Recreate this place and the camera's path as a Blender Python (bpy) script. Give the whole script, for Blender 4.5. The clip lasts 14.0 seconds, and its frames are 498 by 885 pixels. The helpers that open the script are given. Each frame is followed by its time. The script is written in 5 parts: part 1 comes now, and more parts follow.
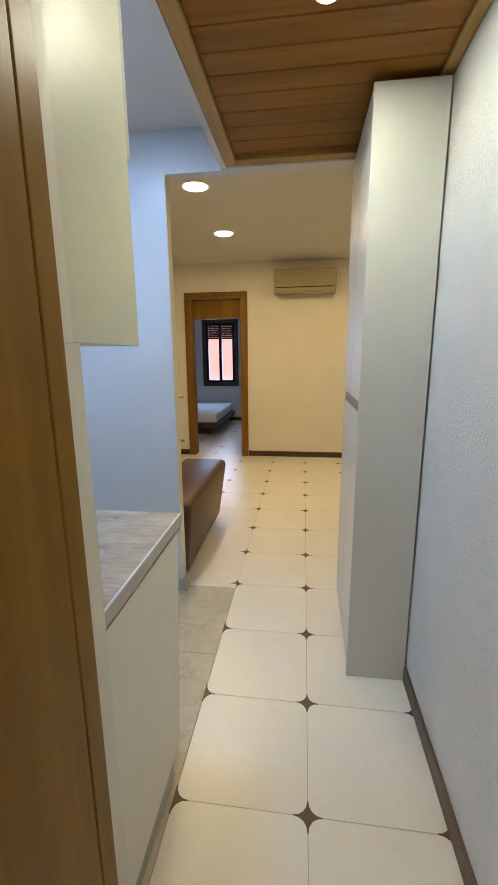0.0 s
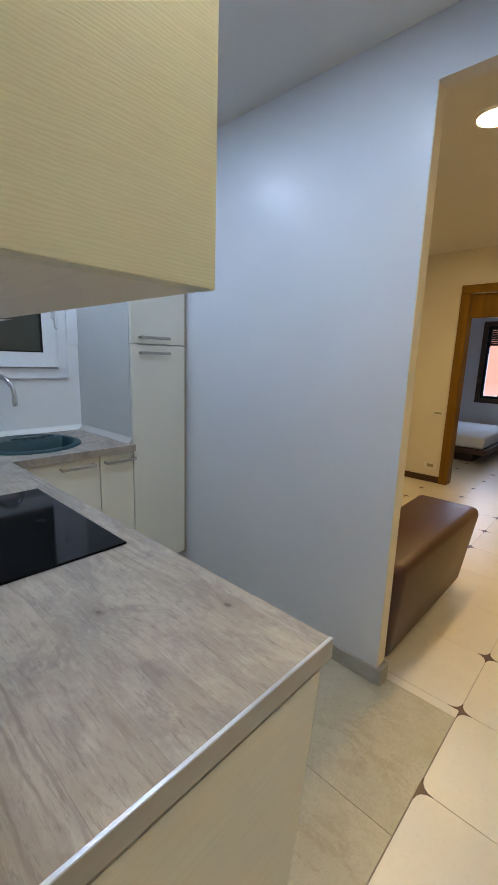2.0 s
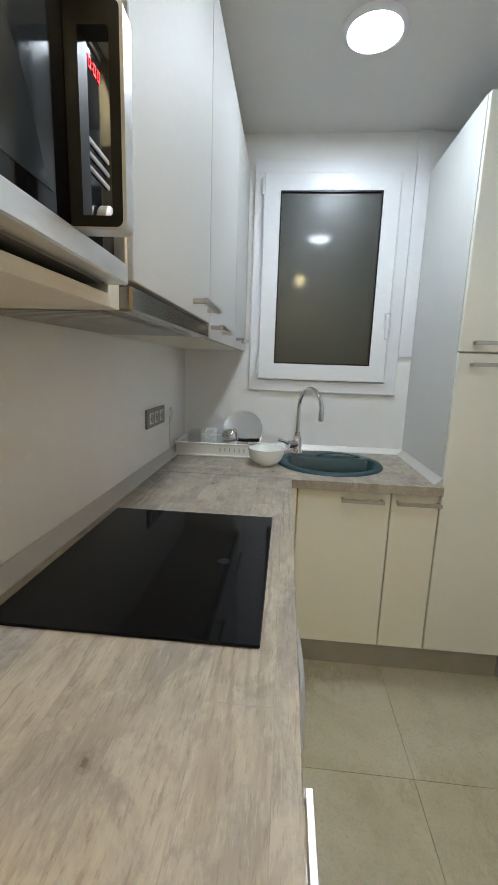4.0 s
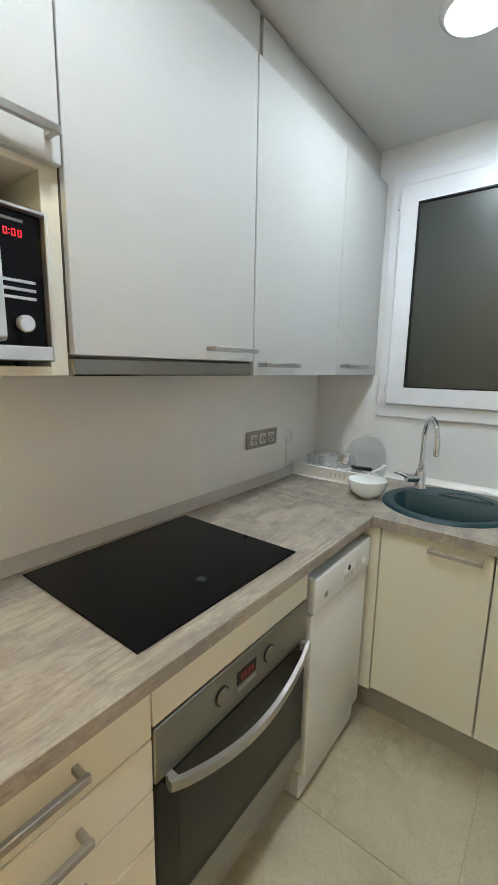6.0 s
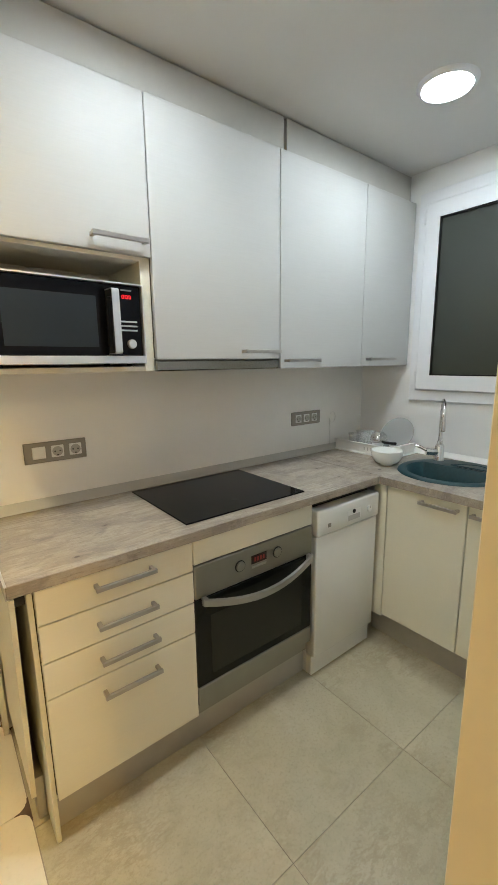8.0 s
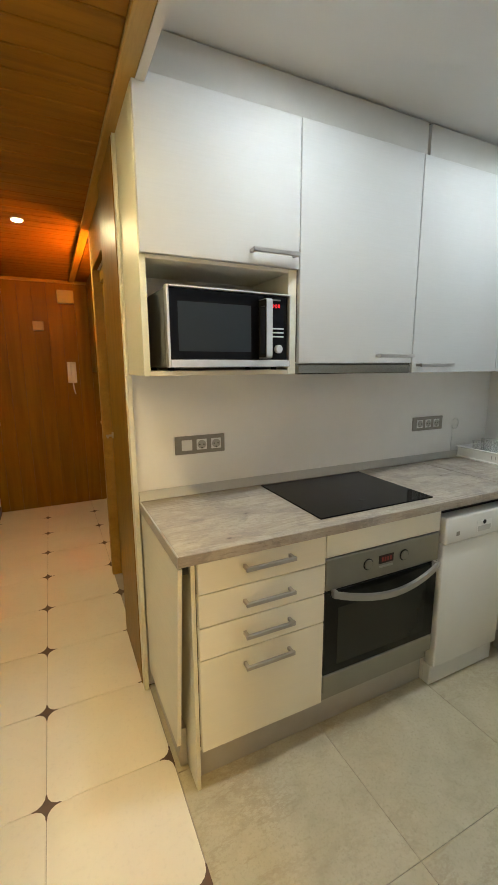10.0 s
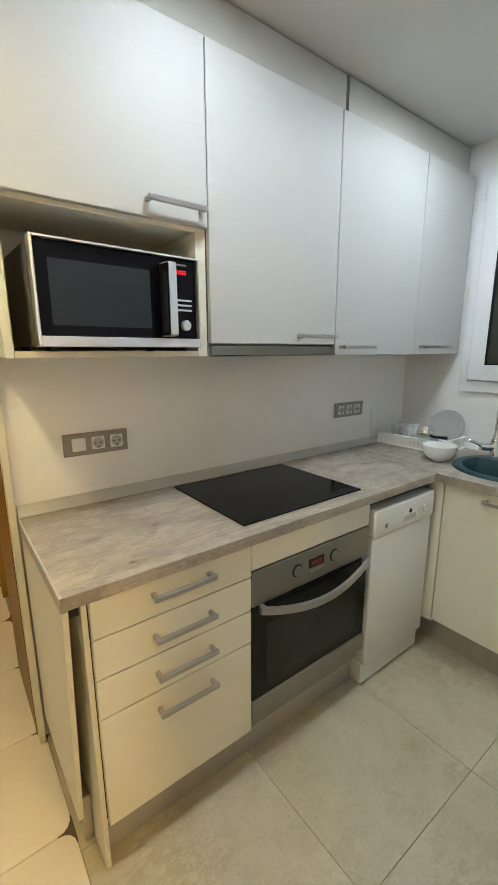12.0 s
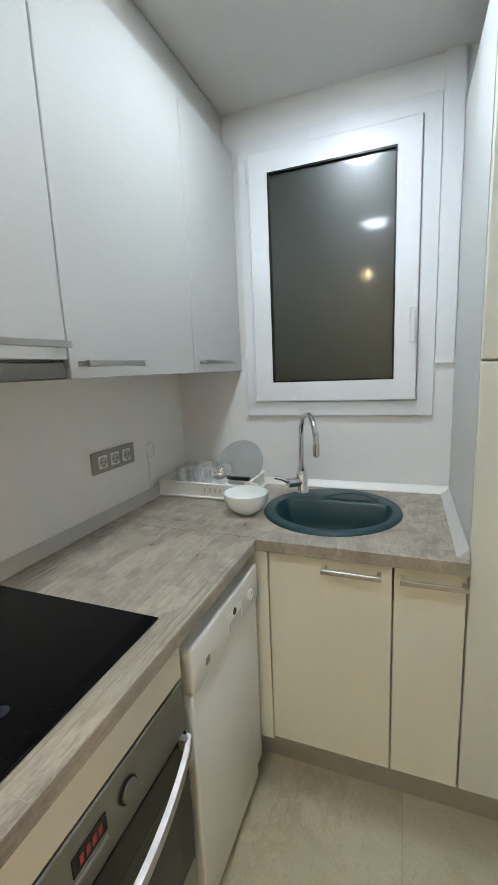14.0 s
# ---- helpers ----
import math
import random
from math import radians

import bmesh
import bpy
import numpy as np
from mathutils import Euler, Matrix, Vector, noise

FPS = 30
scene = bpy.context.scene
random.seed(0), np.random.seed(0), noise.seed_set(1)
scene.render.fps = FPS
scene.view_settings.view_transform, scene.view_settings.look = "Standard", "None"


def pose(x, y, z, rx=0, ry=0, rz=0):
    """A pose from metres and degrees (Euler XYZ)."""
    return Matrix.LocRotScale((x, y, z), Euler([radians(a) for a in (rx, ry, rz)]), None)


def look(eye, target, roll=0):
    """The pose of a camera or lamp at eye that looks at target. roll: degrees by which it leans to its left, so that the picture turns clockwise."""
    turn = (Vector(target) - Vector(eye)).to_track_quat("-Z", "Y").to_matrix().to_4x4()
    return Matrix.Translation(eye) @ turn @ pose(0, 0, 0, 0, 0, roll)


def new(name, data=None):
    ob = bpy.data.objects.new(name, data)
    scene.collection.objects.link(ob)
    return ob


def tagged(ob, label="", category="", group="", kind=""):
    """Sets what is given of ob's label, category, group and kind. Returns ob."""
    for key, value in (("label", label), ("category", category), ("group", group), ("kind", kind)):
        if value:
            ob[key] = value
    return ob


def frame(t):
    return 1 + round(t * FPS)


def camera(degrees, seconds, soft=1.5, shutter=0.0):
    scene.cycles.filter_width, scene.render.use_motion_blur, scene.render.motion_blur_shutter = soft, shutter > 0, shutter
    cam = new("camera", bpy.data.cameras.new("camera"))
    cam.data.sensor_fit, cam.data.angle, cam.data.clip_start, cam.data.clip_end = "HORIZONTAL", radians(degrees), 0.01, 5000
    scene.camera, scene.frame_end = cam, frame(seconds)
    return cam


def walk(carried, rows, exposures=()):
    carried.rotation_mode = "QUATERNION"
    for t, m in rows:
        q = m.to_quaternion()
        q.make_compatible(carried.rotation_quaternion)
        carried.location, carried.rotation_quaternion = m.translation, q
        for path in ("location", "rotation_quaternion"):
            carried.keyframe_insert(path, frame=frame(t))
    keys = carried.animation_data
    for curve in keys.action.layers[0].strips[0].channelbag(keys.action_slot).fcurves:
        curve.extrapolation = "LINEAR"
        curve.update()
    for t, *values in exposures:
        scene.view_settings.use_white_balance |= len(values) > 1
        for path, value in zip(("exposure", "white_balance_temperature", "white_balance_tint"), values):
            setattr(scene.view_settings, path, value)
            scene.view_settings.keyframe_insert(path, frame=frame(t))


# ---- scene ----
cam = camera(62.5, 14.0, 1.1)

PATH = [
    (0, (0.008, 0.179, 1.411), (-0.25, 2.118, 0.992), -0.5),
    (0.5, (0.063, 0.366, 1.408), (-0.406, 2.271, 1.019), -0.3),
    (1, (0.053, 0.551, 1.382), (-0.692, 2.368, 1.003), 0.4),
    (1.5, (-0.023, 0.735, 1.389), (-1.061, 2.402, 1.01), 1.4),
    (2, (-0.069, 0.842, 1.37), (-1.402, 2.28, 0.975), 1.8),
    (2.5, (-0.08, 0.969, 1.368), (-1.667, 2.116, 0.961), 1.6),
    (3, (-0.145, 1.105, 1.356), (-1.94, 1.884, 0.944), 1.8),
    (3.5, (-0.257, 1.247, 1.372), (-2.187, 1.592, 0.977), 1.4),
    (4, (-0.349, 1.367, 1.359), (-2.308, 1.199, 0.989), 1.9),
    (4.2, (-0.358, 1.434, 1.376), (-2.284, 1.035, 1.013), 1.9),
    (6.3, (-0.519, 2.025, 1.455), (-2.041, 0.78, 1.09), 0.5),
    (6.5, (-0.461, 2.085, 1.447), (-1.955, 0.809, 1.075), 0.1),
    (7, (-0.324, 2.239, 1.448), (-1.744, 0.884, 1.065), -0.5),
    (7.5, (-0.303, 2.384, 1.449), (-1.612, 0.92, 1.07), -0.9),
    (8, (-0.292, 2.544, 1.461), (-1.497, 0.994, 1.077), -0.7),
    (8.5, (-0.261, 2.618, 1.46), (-1.338, 0.973, 1.091), -0.6),
    (9, (-0.207, 2.619, 1.467), (-1.125, 0.879, 1.111), -0.4),
    (9.2, (-0.178, 2.6, 1.466), (-1.028, 0.824, 1.114), -0.4),
    (11.3, (-0.03, 2.458, 1.466), (-0.918, 0.712, 1.061), 0.1),
    (11.5, (-0.051, 2.438, 1.47), (-1.072, 0.771, 1.046), 0.2),
    (12, (-0.228, 2.323, 1.446), (-1.403, 0.763, 1.016), -0.2),
    (12.5, (-0.401, 2.205, 1.45), (-1.699, 0.742, 1.03), -0.9),
    (13, (-0.525, 2.071, 1.434), (-2.027, 0.81, 1.041), -1.8),
    (13.5, (-0.648, 1.917, 1.445), (-2.345, 0.926, 1.074), -2.5),
    (14, (-0.838, 1.841, 1.437), (-2.675, 1.132, 1.086), -2.5),
]
walk(cam, [(t, look(eye, target, roll)) for t, eye, target, roll in PATH],
     [(0.0, 0.08, 4750, 9), (0.5, -0.04, 4880, 12), (1.5, -0.06, 5100, 12), (2.0, -0.12, 5250, 10), (2.5, 0.10, 5350, 8), (3.0, 0.1, 5700, 7), (4.0, 0.27, 6250, 7), (6.5, 0.40, 6250, 5), (7.5, 0.36, 6350, 5), (9.0, 0.31, 6450, 5), (11.5, 0.30, 6300, 5), (12.5, 0.38, 6200, 5), (14.0, 0.36, 6200, 6)])

# ---- world and lamps ----
world = bpy.data.worlds.new("sky")
scene.world = world
world.use_nodes = True
wn = world.node_tree
sky = wn.nodes.new("ShaderNodeTexSky")
sky.sky_type, sky.sun_disc = "NISHITA", False
sky.sun_elevation, sky.sun_rotation = radians(38), radians(200)
wn.links.new(sky.outputs[0], wn.nodes["Background"].inputs[0])
wn.nodes["Background"].inputs[1].default_value = 0.12
sun = new("sun", bpy.data.lights.new("sun", "SUN"))
sun.data.energy, sun.data.angle, sun.data.color = 3.0, radians(0.5), (1.0, 0.95, 0.88)
sun.matrix_world = look((0, 0, 10), (1.5, 5.0, 6.0))

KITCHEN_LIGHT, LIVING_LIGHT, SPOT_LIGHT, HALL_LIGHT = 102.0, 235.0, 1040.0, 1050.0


# ---- materials ----
def rgba(c):
    return (*c, 1.0)


class Mat:
    """A Principled material with helpers for procedural detail."""

    def __init__(self, name, color, rough=0.5, metal=0.0, **kw):
        self.m = bpy.data.materials.new(name)
        self.m.use_nodes = True
        self.t = self.m.node_tree
        self.b = self.t.nodes["Principled BSDF"]
        self.b.inputs["Base Color"].default_value = rgba(color)
        self.b.inputs["Roughness"].default_value = rough
        self.b.inputs["Metallic"].default_value = metal
        for k, v in kw.items():
            self.b.inputs[k.replace("_", " ")].default_value = v
        self.coord = None

    def n(self, kind, **kw):
        node = self.t.nodes.new(kind)
        for k, v in kw.items():
            node.inputs[k.replace("_", " ")].default_value = v
        return node

    def link(self, a, b):
        self.t.links.new(a, b)

    def space(self, scale=(1, 1, 1), rot=(0, 0, 0), jitter=False):
        if self.coord is None:
            self.coord = self.t.nodes.new("ShaderNodeTexCoord")
        mp = self.t.nodes.new("ShaderNodeMapping")
        mp.inputs["Scale"].default_value = scale
        mp.inputs["Rotation"].default_value = rot
        self.link(self.coord.outputs["Object"], mp.inputs["Vector"])
        if jitter:
            info = self.t.nodes.new("ShaderNodeObjectInfo")
            mul = self.t.nodes.new("ShaderNodeMath")
            mul.operation = "MULTIPLY"
            mul.inputs[1].default_value = 37.0
            self.link(info.outputs["Random"], mul.inputs[0])
            self.link(mul.outputs[0], mp.inputs["Location"])
        return mp.outputs[0]

    def noise(self, vec, scale, detail=4.0, rough=0.55, distort=0.0):
        nd = self.n("ShaderNodeTexNoise", Scale=scale, Detail=detail, Roughness=rough, Distortion=distort)
        self.link(vec, nd.inputs["Vector"])
        return nd.outputs["Fac"]

    def ramp(self, fac, stops):
        r = self.t.nodes.new("ShaderNodeValToRGB")
        els = r.color_ramp.elements
        while len(els) < len(stops):
            els.new(0.5)
        for e, (p, c) in zip(els, stops):
            e.position, e.color = p, rgba(c) if len(c) == 3 else c
        self.link(fac, r.inputs[0])
        return r.outputs[0]

    def mix(self, a, b, fac, mode="MIX"):
        nd = self.t.nodes.new("ShaderNodeMix")
        nd.data_type, nd.blend_type = "RGBA", mode
        for sock, v in ((nd.inputs[0], fac), (nd.inputs[6], a), (nd.inputs[7], b)):
            if isinstance(v, (int, float)):
                sock.default_value = v
            elif isinstance(v, tuple):
                sock.default_value = rgba(v)
            else:
                self.link(v, sock)
        return nd.outputs[2]

    def color(self, out):
        self.link(out, self.b.inputs["Base Color"])
        return self

    def bump(self, fac, strength=0.2, dist=0.002):
        nd = self.n("ShaderNodeBump", Strength=strength, Distance=dist)
        self.link(fac, nd.inputs["Height"])
        if self.b.inputs["Normal"].is_linked:
            self.link(self.b.inputs["Normal"].links[0].from_socket, nd.inputs["Normal"])
        self.link(nd.outputs[0], self.b.inputs["Normal"])
        return self

    def roughness(self, fac, lo, hi):
        nd = self.n("ShaderNodeMapRange", To_Min=lo, To_Max=hi)
        self.link(fac, nd.inputs["Value"])
        self.link(nd.outputs[0], self.b.inputs["Roughness"])
        return self


def tint(c, k):
    return tuple(min(1.0, v * k) for v in c)


def plain(name, color, rough=0.5, metal=0.0, vary=0.06, scale=6.0, fine=0.0, **kw):
    """Paint, plastic or metal with faint two-scale unevenness."""
    m = Mat(name, color, rough, metal, **kw)
    v = m.space()
    a, b = m.noise(v, scale, 3), m.noise(v, scale * 14, 2)
    m.color(m.mix(m.ramp(a, [(0.3, tint(color, 1 - vary)), (0.7, tint(color, 1 + vary * 0.5))]), tint(color, 1 - vary), m.ramp(b, [(0.45, (0, 0, 0)), (0.85, (0.3, 0.3, 0.3))])))
    m.roughness(a, max(0.02, rough - 0.03), min(1, rough + 0.04))
    if fine:
        m.bump(m.noise(v, 260, 2), fine, 0.001)
    return m.m


def stucco(name, color):
    m = Mat(name, color, 0.65)
    v = m.space()
    big = m.noise(v, 3.0, 3)
    m.color(m.ramp(big, [(0.3, tint(color, 0.94)), (0.7, color)]))
    vo = m.n("ShaderNodeTexVoronoi", Scale=130.0)
    m.link(v, vo.inputs["Vector"])
    m.bump(m.noise(v, 95, 5, 0.65, 0.4), 1.0, 0.007)
    m.bump(vo.outputs["Distance"], 0.25, 0.003)
    return m.m


def grained(name, color, rough, axis, strength=0.25, show=0.07):
    """Foil front embossed with a fine wood grain along the axis."""
    m = Mat(name, color, rough)
    stretch = {"x": (0.04, 1, 1), "y": (1, 0.04, 1), "z": (1, 1, 0.04)}[axis]
    v = m.space(stretch)
    g = m.noise(v, 170, 4, 0.6, 0.4)
    wide = m.noise(v, 22, 3, 0.6, 0.8)
    m.color(m.mix(m.ramp(g, [(0.32, tint(color, 1 - show)), (0.6, color)]), tint(color, 1 - show * 0.7), m.ramp(wide, [(0.4, (0, 0, 0)), (0.75, (0.6, 0.6, 0.6))])))
    m.bump(g, strength, 0.0016)
    return m.m


def rippled(name, color):
    """Foil panel with a coarse rippled grain lying along y."""
    m = Mat(name, color, 0.42)
    w = m.n("ShaderNodeTexWave", Scale=95.0, Distortion=9.0, Detail=3.0, Detail_Scale=0.7, Detail_Roughness=0.6)
    w.bands_direction = "Z"
    m.link(m.space((1, 0.28, 1)), w.inputs["Vector"])
    g = m.noise(m.space((1, 0.06, 1)), 190, 3, 0.6, 0.3)
    m.color(m.mix(m.ramp(w.outputs["Fac"], [(0.1, tint(color, 0.93)), (0.6, color)]), tint(color, 0.92), m.ramp(g, [(0.45, (0, 0, 0)), (0.7, (0.6, 0.6, 0.6))])))
    m.bump(w.outputs["Fac"], 0.06, 0.001)
    m.bump(g, 0.2, 0.001)
    return m.m


def timber(name, dark, light, rough, axis, scale=9.0, jitter=True, coat=0.0, spec=0.5, veil=0.55):
    m = Mat(name, light, rough, Specular_IOR_Level=spec, Coat_Weight=coat, Coat_Roughness=0.15)
    stretch = {"x": (0.08, 1, 1), "y": (1, 0.08, 1), "z": (1, 1, 0.08)}[axis]
    v = m.space(stretch, jitter=jitter)
    grain = m.noise(v, scale * 9, 5, 0.65, 0.5)
    band = m.noise(v, scale, 3, 0.5, 1.6)
    c = m.ramp(band, [(0.25, dark), (0.75, light)])
    m.color(m.mix(c, tint(dark, 0.6), m.ramp(grain, [(0.5, (0, 0, 0)), (0.78, (veil, veil, veil))])))
    m.bump(grain, 0.15, 0.001)
    m.roughness(grain, rough - 0.06, rough + 0.12)
    return m.m


def worktop_mat(name, rot):
    """Greyed pine laminate: boards, streaks, stains and knots."""
    m = Mat(name, (0.5, 0.45, 0.39), 0.42)
    br = m.n("ShaderNodeTexBrick", Scale=1.0, Mortar_Size=0.0008, Mortar_Smooth=0.3, Bias=0.0, Brick_Width=0.83, Row_Height=0.098)
    br.offset, br.squash = 0.37, 1.0
    br.inputs["Color1"].default_value, br.inputs["Color2"].default_value, br.inputs["Mortar"].default_value = (0, 0, 0, 1), (1, 1, 1, 1), (0.5, 0.5, 0.5, 1)
    m.link(m.space((1, 1, 1), (0, 0, rot)), br.inputs["Vector"])
    def shifted(scale):
        add = m.t.nodes.new("ShaderNodeVectorMath")
        add.operation = "MULTIPLY_ADD"
        add.inputs[1].default_value = (7.0, 3.0, 0.0)
        m.link(br.outputs["Color"], add.inputs[0])
        m.link(m.space(scale, (0, 0, rot)), add.inputs[2])
        return add.outputs[0]
    streak = m.noise(shifted((2.0, 10, 10)), 2.0, 9, 0.70, 0.7)
    fibre = m.noise(shifted((8, 62, 62)), 2.2, 6, 0.76, 0.35)
    hair = m.noise(shifted((18, 130, 130)), 1.7, 3, 0.65, 0.15)
    cloud = m.noise(shifted((1.6, 2.2, 1)), 3.4, 8, 0.70, 0.5)
    pale = m.noise(shifted((1.2, 2.4, 1)), 5.0, 8, 0.72, 0.4)
    base = m.ramp(streak, [(0.30, (0.275, 0.232, 0.176)), (0.44, (0.352, 0.304, 0.236)), (0.58, (0.405, 0.354, 0.280)), (0.74, (0.465, 0.418, 0.336))])
    base = m.mix(base, (0.29, 0.255, 0.22), m.ramp(br.outputs["Color"], [(0.0, (0.0, 0.0, 0.0)), (1.0, (0.6, 0.6, 0.6))]))
    base = m.mix(base, (0.215, 0.192, 0.175), m.ramp(cloud, [(0.50, (0, 0, 0)), (0.57, (0.5, 0.5, 0.5)), (0.70, (0.75, 0.75, 0.75))]))
    base = m.mix(base, (0.50, 0.45, 0.37), m.ramp(pale, [(0.50, (0, 0, 0)), (0.58, (0.42, 0.42, 0.42)), (0.7, (0.6, 0.6, 0.6))]))
    base = m.mix(base, (0.19, 0.16, 0.13), m.ramp(fibre, [(0.37, (0.5, 0.5, 0.5)), (0.45, (0, 0, 0))]))
    base = m.mix(base, (0.52, 0.48, 0.415), m.ramp(fibre, [(0.55, (0, 0, 0)), (0.66, (0.4, 0.4, 0.4))]))
    base = m.mix(base, (0.16, 0.135, 0.112), m.ramp(hair, [(0.33, (0.32, 0.32, 0.32)), (0.42, (0, 0, 0))]))
    base = m.mix(base, (0.15, 0.125, 0.10), m.ramp(br.outputs["Fac"], [(0.0, (0, 0, 0)), (1.0, (0.14, 0.14, 0.14))]))
    arch = m.n("ShaderNodeTexWave", Scale=5.5, Distortion=7.0, Detail=4.0, Detail_Scale=1.3, Detail_Roughness=0.62)
    arch.bands_direction = "Y"
    m.link(shifted((0.55, 2.6, 1)), arch.inputs["Vector"])
    where = m.noise(shifted((0.9, 3.0, 1)), 1.9, 3)
    lines = m.ramp(arch.outputs["Fac"], [(0.0, (0.8, 0.8, 0.8)), (0.22, (0.25, 0.25, 0.25)), (0.42, (0, 0, 0))])
    base = m.mix(base, (0.165, 0.138, 0.112), m.mix(lines, m.ramp(where, [(0.50, (0.0, 0.0, 0.0)), (0.66, (0.62, 0.62, 0.62))]), 1.0, "MULTIPLY"))
    vo = m.n("ShaderNodeTexVoronoi", Scale=3.4, Randomness=1.0)
    vo.voronoi_dimensions = "2D"
    warp = m.t.nodes.new("ShaderNodeVectorMath")
    warp.operation = "MULTIPLY_ADD"
    warp.inputs[1].default_value = (0.03, 0.03, 0.0)
    nz = m.n("ShaderNodeTexNoise", Scale=14.0, Detail=3.0)
    m.link(m.space((1, 1, 1), (0, 0, rot)), nz.inputs["Vector"])
    m.link(nz.outputs["Color"], warp.inputs[0])
    m.link(m.space((0.75, 1.25, 1), (0, 0, rot)), warp.inputs[2])
    m.link(warp.outputs[0], vo.inputs["Vector"])
    dist = m.t.nodes.new("ShaderNodeMath")
    dist.operation = "MULTIPLY_ADD"
    dist.inputs[1].default_value = 0.07
    m.link(m.noise(m.space(), 55, 4, 0.7), dist.inputs[0])
    m.link(vo.outputs["Distance"], dist.inputs[2])
    knot = m.ramp(dist.outputs[0], [(0.050, (0.95, 0.95, 0.95)), (0.060, (0.25, 0.25, 0.25)), (0.070, (0.4, 0.4, 0.4)), (0.085, (0.16, 0.16, 0.16)), (0.12, (0.2, 0.2, 0.2)), (0.19, (0, 0, 0))])
    some = m.ramp(vo.outputs["Color"], [(0.36, (0.2, 0.2, 0.2)), (0.44, (1, 1, 1))])
    base = m.mix(base, (0.12, 0.095, 0.075), m.mix(knot, some, 1.0, "MULTIPLY"))
    m.color(base)
    m.bump(hair, 0.12, 0.0006)
    m.roughness(streak, 0.44, 0.6)
    return m.m


def stone_tile(name, a, b, c, rough, scale, mottle=0.55, relief=0.08, uneven=0.09, veins=None):
    m = Mat(name, a, rough)
    v = m.space(jitter=True)
    big, mid, fine = m.noise(v, scale, 4, 0.6, 0.8), m.noise(v, scale * 4, 5, 0.65, 0.5), m.noise(v, scale * 40, 3)
    col = m.ramp(big, [(0.3, a), (0.65, b)])
    col = m.mix(col, c, m.ramp(mid, [(0.5, (0, 0, 0)), (0.75, (mottle, mottle, mottle))]))
    col = m.mix(col, tint(a, 0.8), m.ramp(fine, [(0.55, (0, 0, 0)), (0.8, (0.3, 0.3, 0.3))]))
    if veins:
        v2 = m.space((1.0, 2.2, 1.0), (0, 0, 0.6), jitter=True)
        line, where = m.noise(v2, 3.4, 9, 0.74, 0.15), m.noise(v, 2.2, 3)
        thin = m.ramp(line, [(0.45, (0, 0, 0)), (0.495, (0.42, 0.42, 0.42)), (0.55, (0, 0, 0))])
        col = m.mix(col, veins, m.mix(thin, m.ramp(where, [(0.42, (0, 0, 0)), (0.62, (1, 1, 1))]), 1.0, "MULTIPLY"))
        speck = m.noise(v, 90, 3, 0.7)
        col = m.mix(col, tint(a, 0.7), m.ramp(speck, [(0.52, (0, 0, 0)), (0.75, (0.5, 0.5, 0.5))]))
    m.color(col)
    if relief:
        m.bump(mid, relief, 0.002)
    m.roughness(mid, rough - uneven, rough + uneven)
    return m.m


def glow(name, color, strength, body=(0.8, 0.8, 0.8)):
    m = Mat(name, body, 0.5)
    m.b.inputs["Emission Color"].default_value = rgba(color)
    m.b.inputs["Emission Strength"].default_value = strength
    return m.m


M_WALL = plain("satin_white_wall", (0.66, 0.68, 0.73), 0.34, vary=0.03, scale=2.0, fine=0.05)
M_WINWALL = plain("white_wall_paint", (0.78, 0.782, 0.775), 0.45, vary=0.03, scale=2.0, fine=0.05)
M_SPLASH = plain("splashback_paint", (0.86, 0.855, 0.82), 0.4, vary=0.04, scale=2.5, fine=0.04)
M_CEIL = plain("matt_white_ceiling", (0.68, 0.675, 0.655), 0.8, vary=0.03, scale=2.0, fine=0.08)
M_STUCCO = stucco("rough_white_plaster", (0.76, 0.76, 0.75))
M_STRIP = plain("cream_cover_strip", (0.70, 0.68, 0.57), 0.5, vary=0.05, scale=5.0)
M_CREAM = plain("cream_wall", (0.76, 0.72, 0.62), 0.75, vary=0.04, scale=2.0, fine=0.06)
M_ENDCAP = plain("cream_wall_end", (0.77, 0.70, 0.53), 0.6, vary=0.04, scale=3.0, fine=0.06)
M_BEDWALL = plain("pale_bedroom_wall", (0.72, 0.71, 0.72), 0.75, vary=0.04, scale=2.0, fine=0.06)
M_FRONT = grained("cream_grained_front", (0.775, 0.755, 0.635), 0.4, "x", 0.05, 0.02)
# white fronts toned down to hold back the lamp light on them
M_UPPER = grained("dimmed_grained_front", (0.475, 0.475, 0.455), 0.6, "x", 0.16, 0.03)
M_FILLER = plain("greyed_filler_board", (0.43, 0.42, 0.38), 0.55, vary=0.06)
M_SIDE = grained("cream_side_panel", (0.74, 0.71, 0.62), 0.45, "x", 0.2)
M_TALLFRONT = grained("pale_cream_front", (0.735, 0.728, 0.645), 0.4, "x", 0.05, 0.02)
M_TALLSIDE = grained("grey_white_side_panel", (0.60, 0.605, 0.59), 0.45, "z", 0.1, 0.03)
M_SIDEY = grained("cream_end_panel", (0.75, 0.73, 0.61), 0.45, "y", 0.35)
M_ENDGRAIN = rippled("rippled_cream_end_panel", (0.63, 0.635, 0.49))
M_CARCASS = plain("cream_carcass", (0.68, 0.65, 0.56), 0.5)
M_WARD = plain("pale_grey_lacquer", (0.64, 0.65, 0.62), 0.3, vary=0.03)
M_PLINTH = plain("brushed_plinth", (0.46, 0.44, 0.40), 0.4, 0.35, scale=12)
M_TOP_X = worktop_mat("worktop_grain_x", 0.0)
M_TOP_Y = worktop_mat("worktop_grain_y", radians(90))
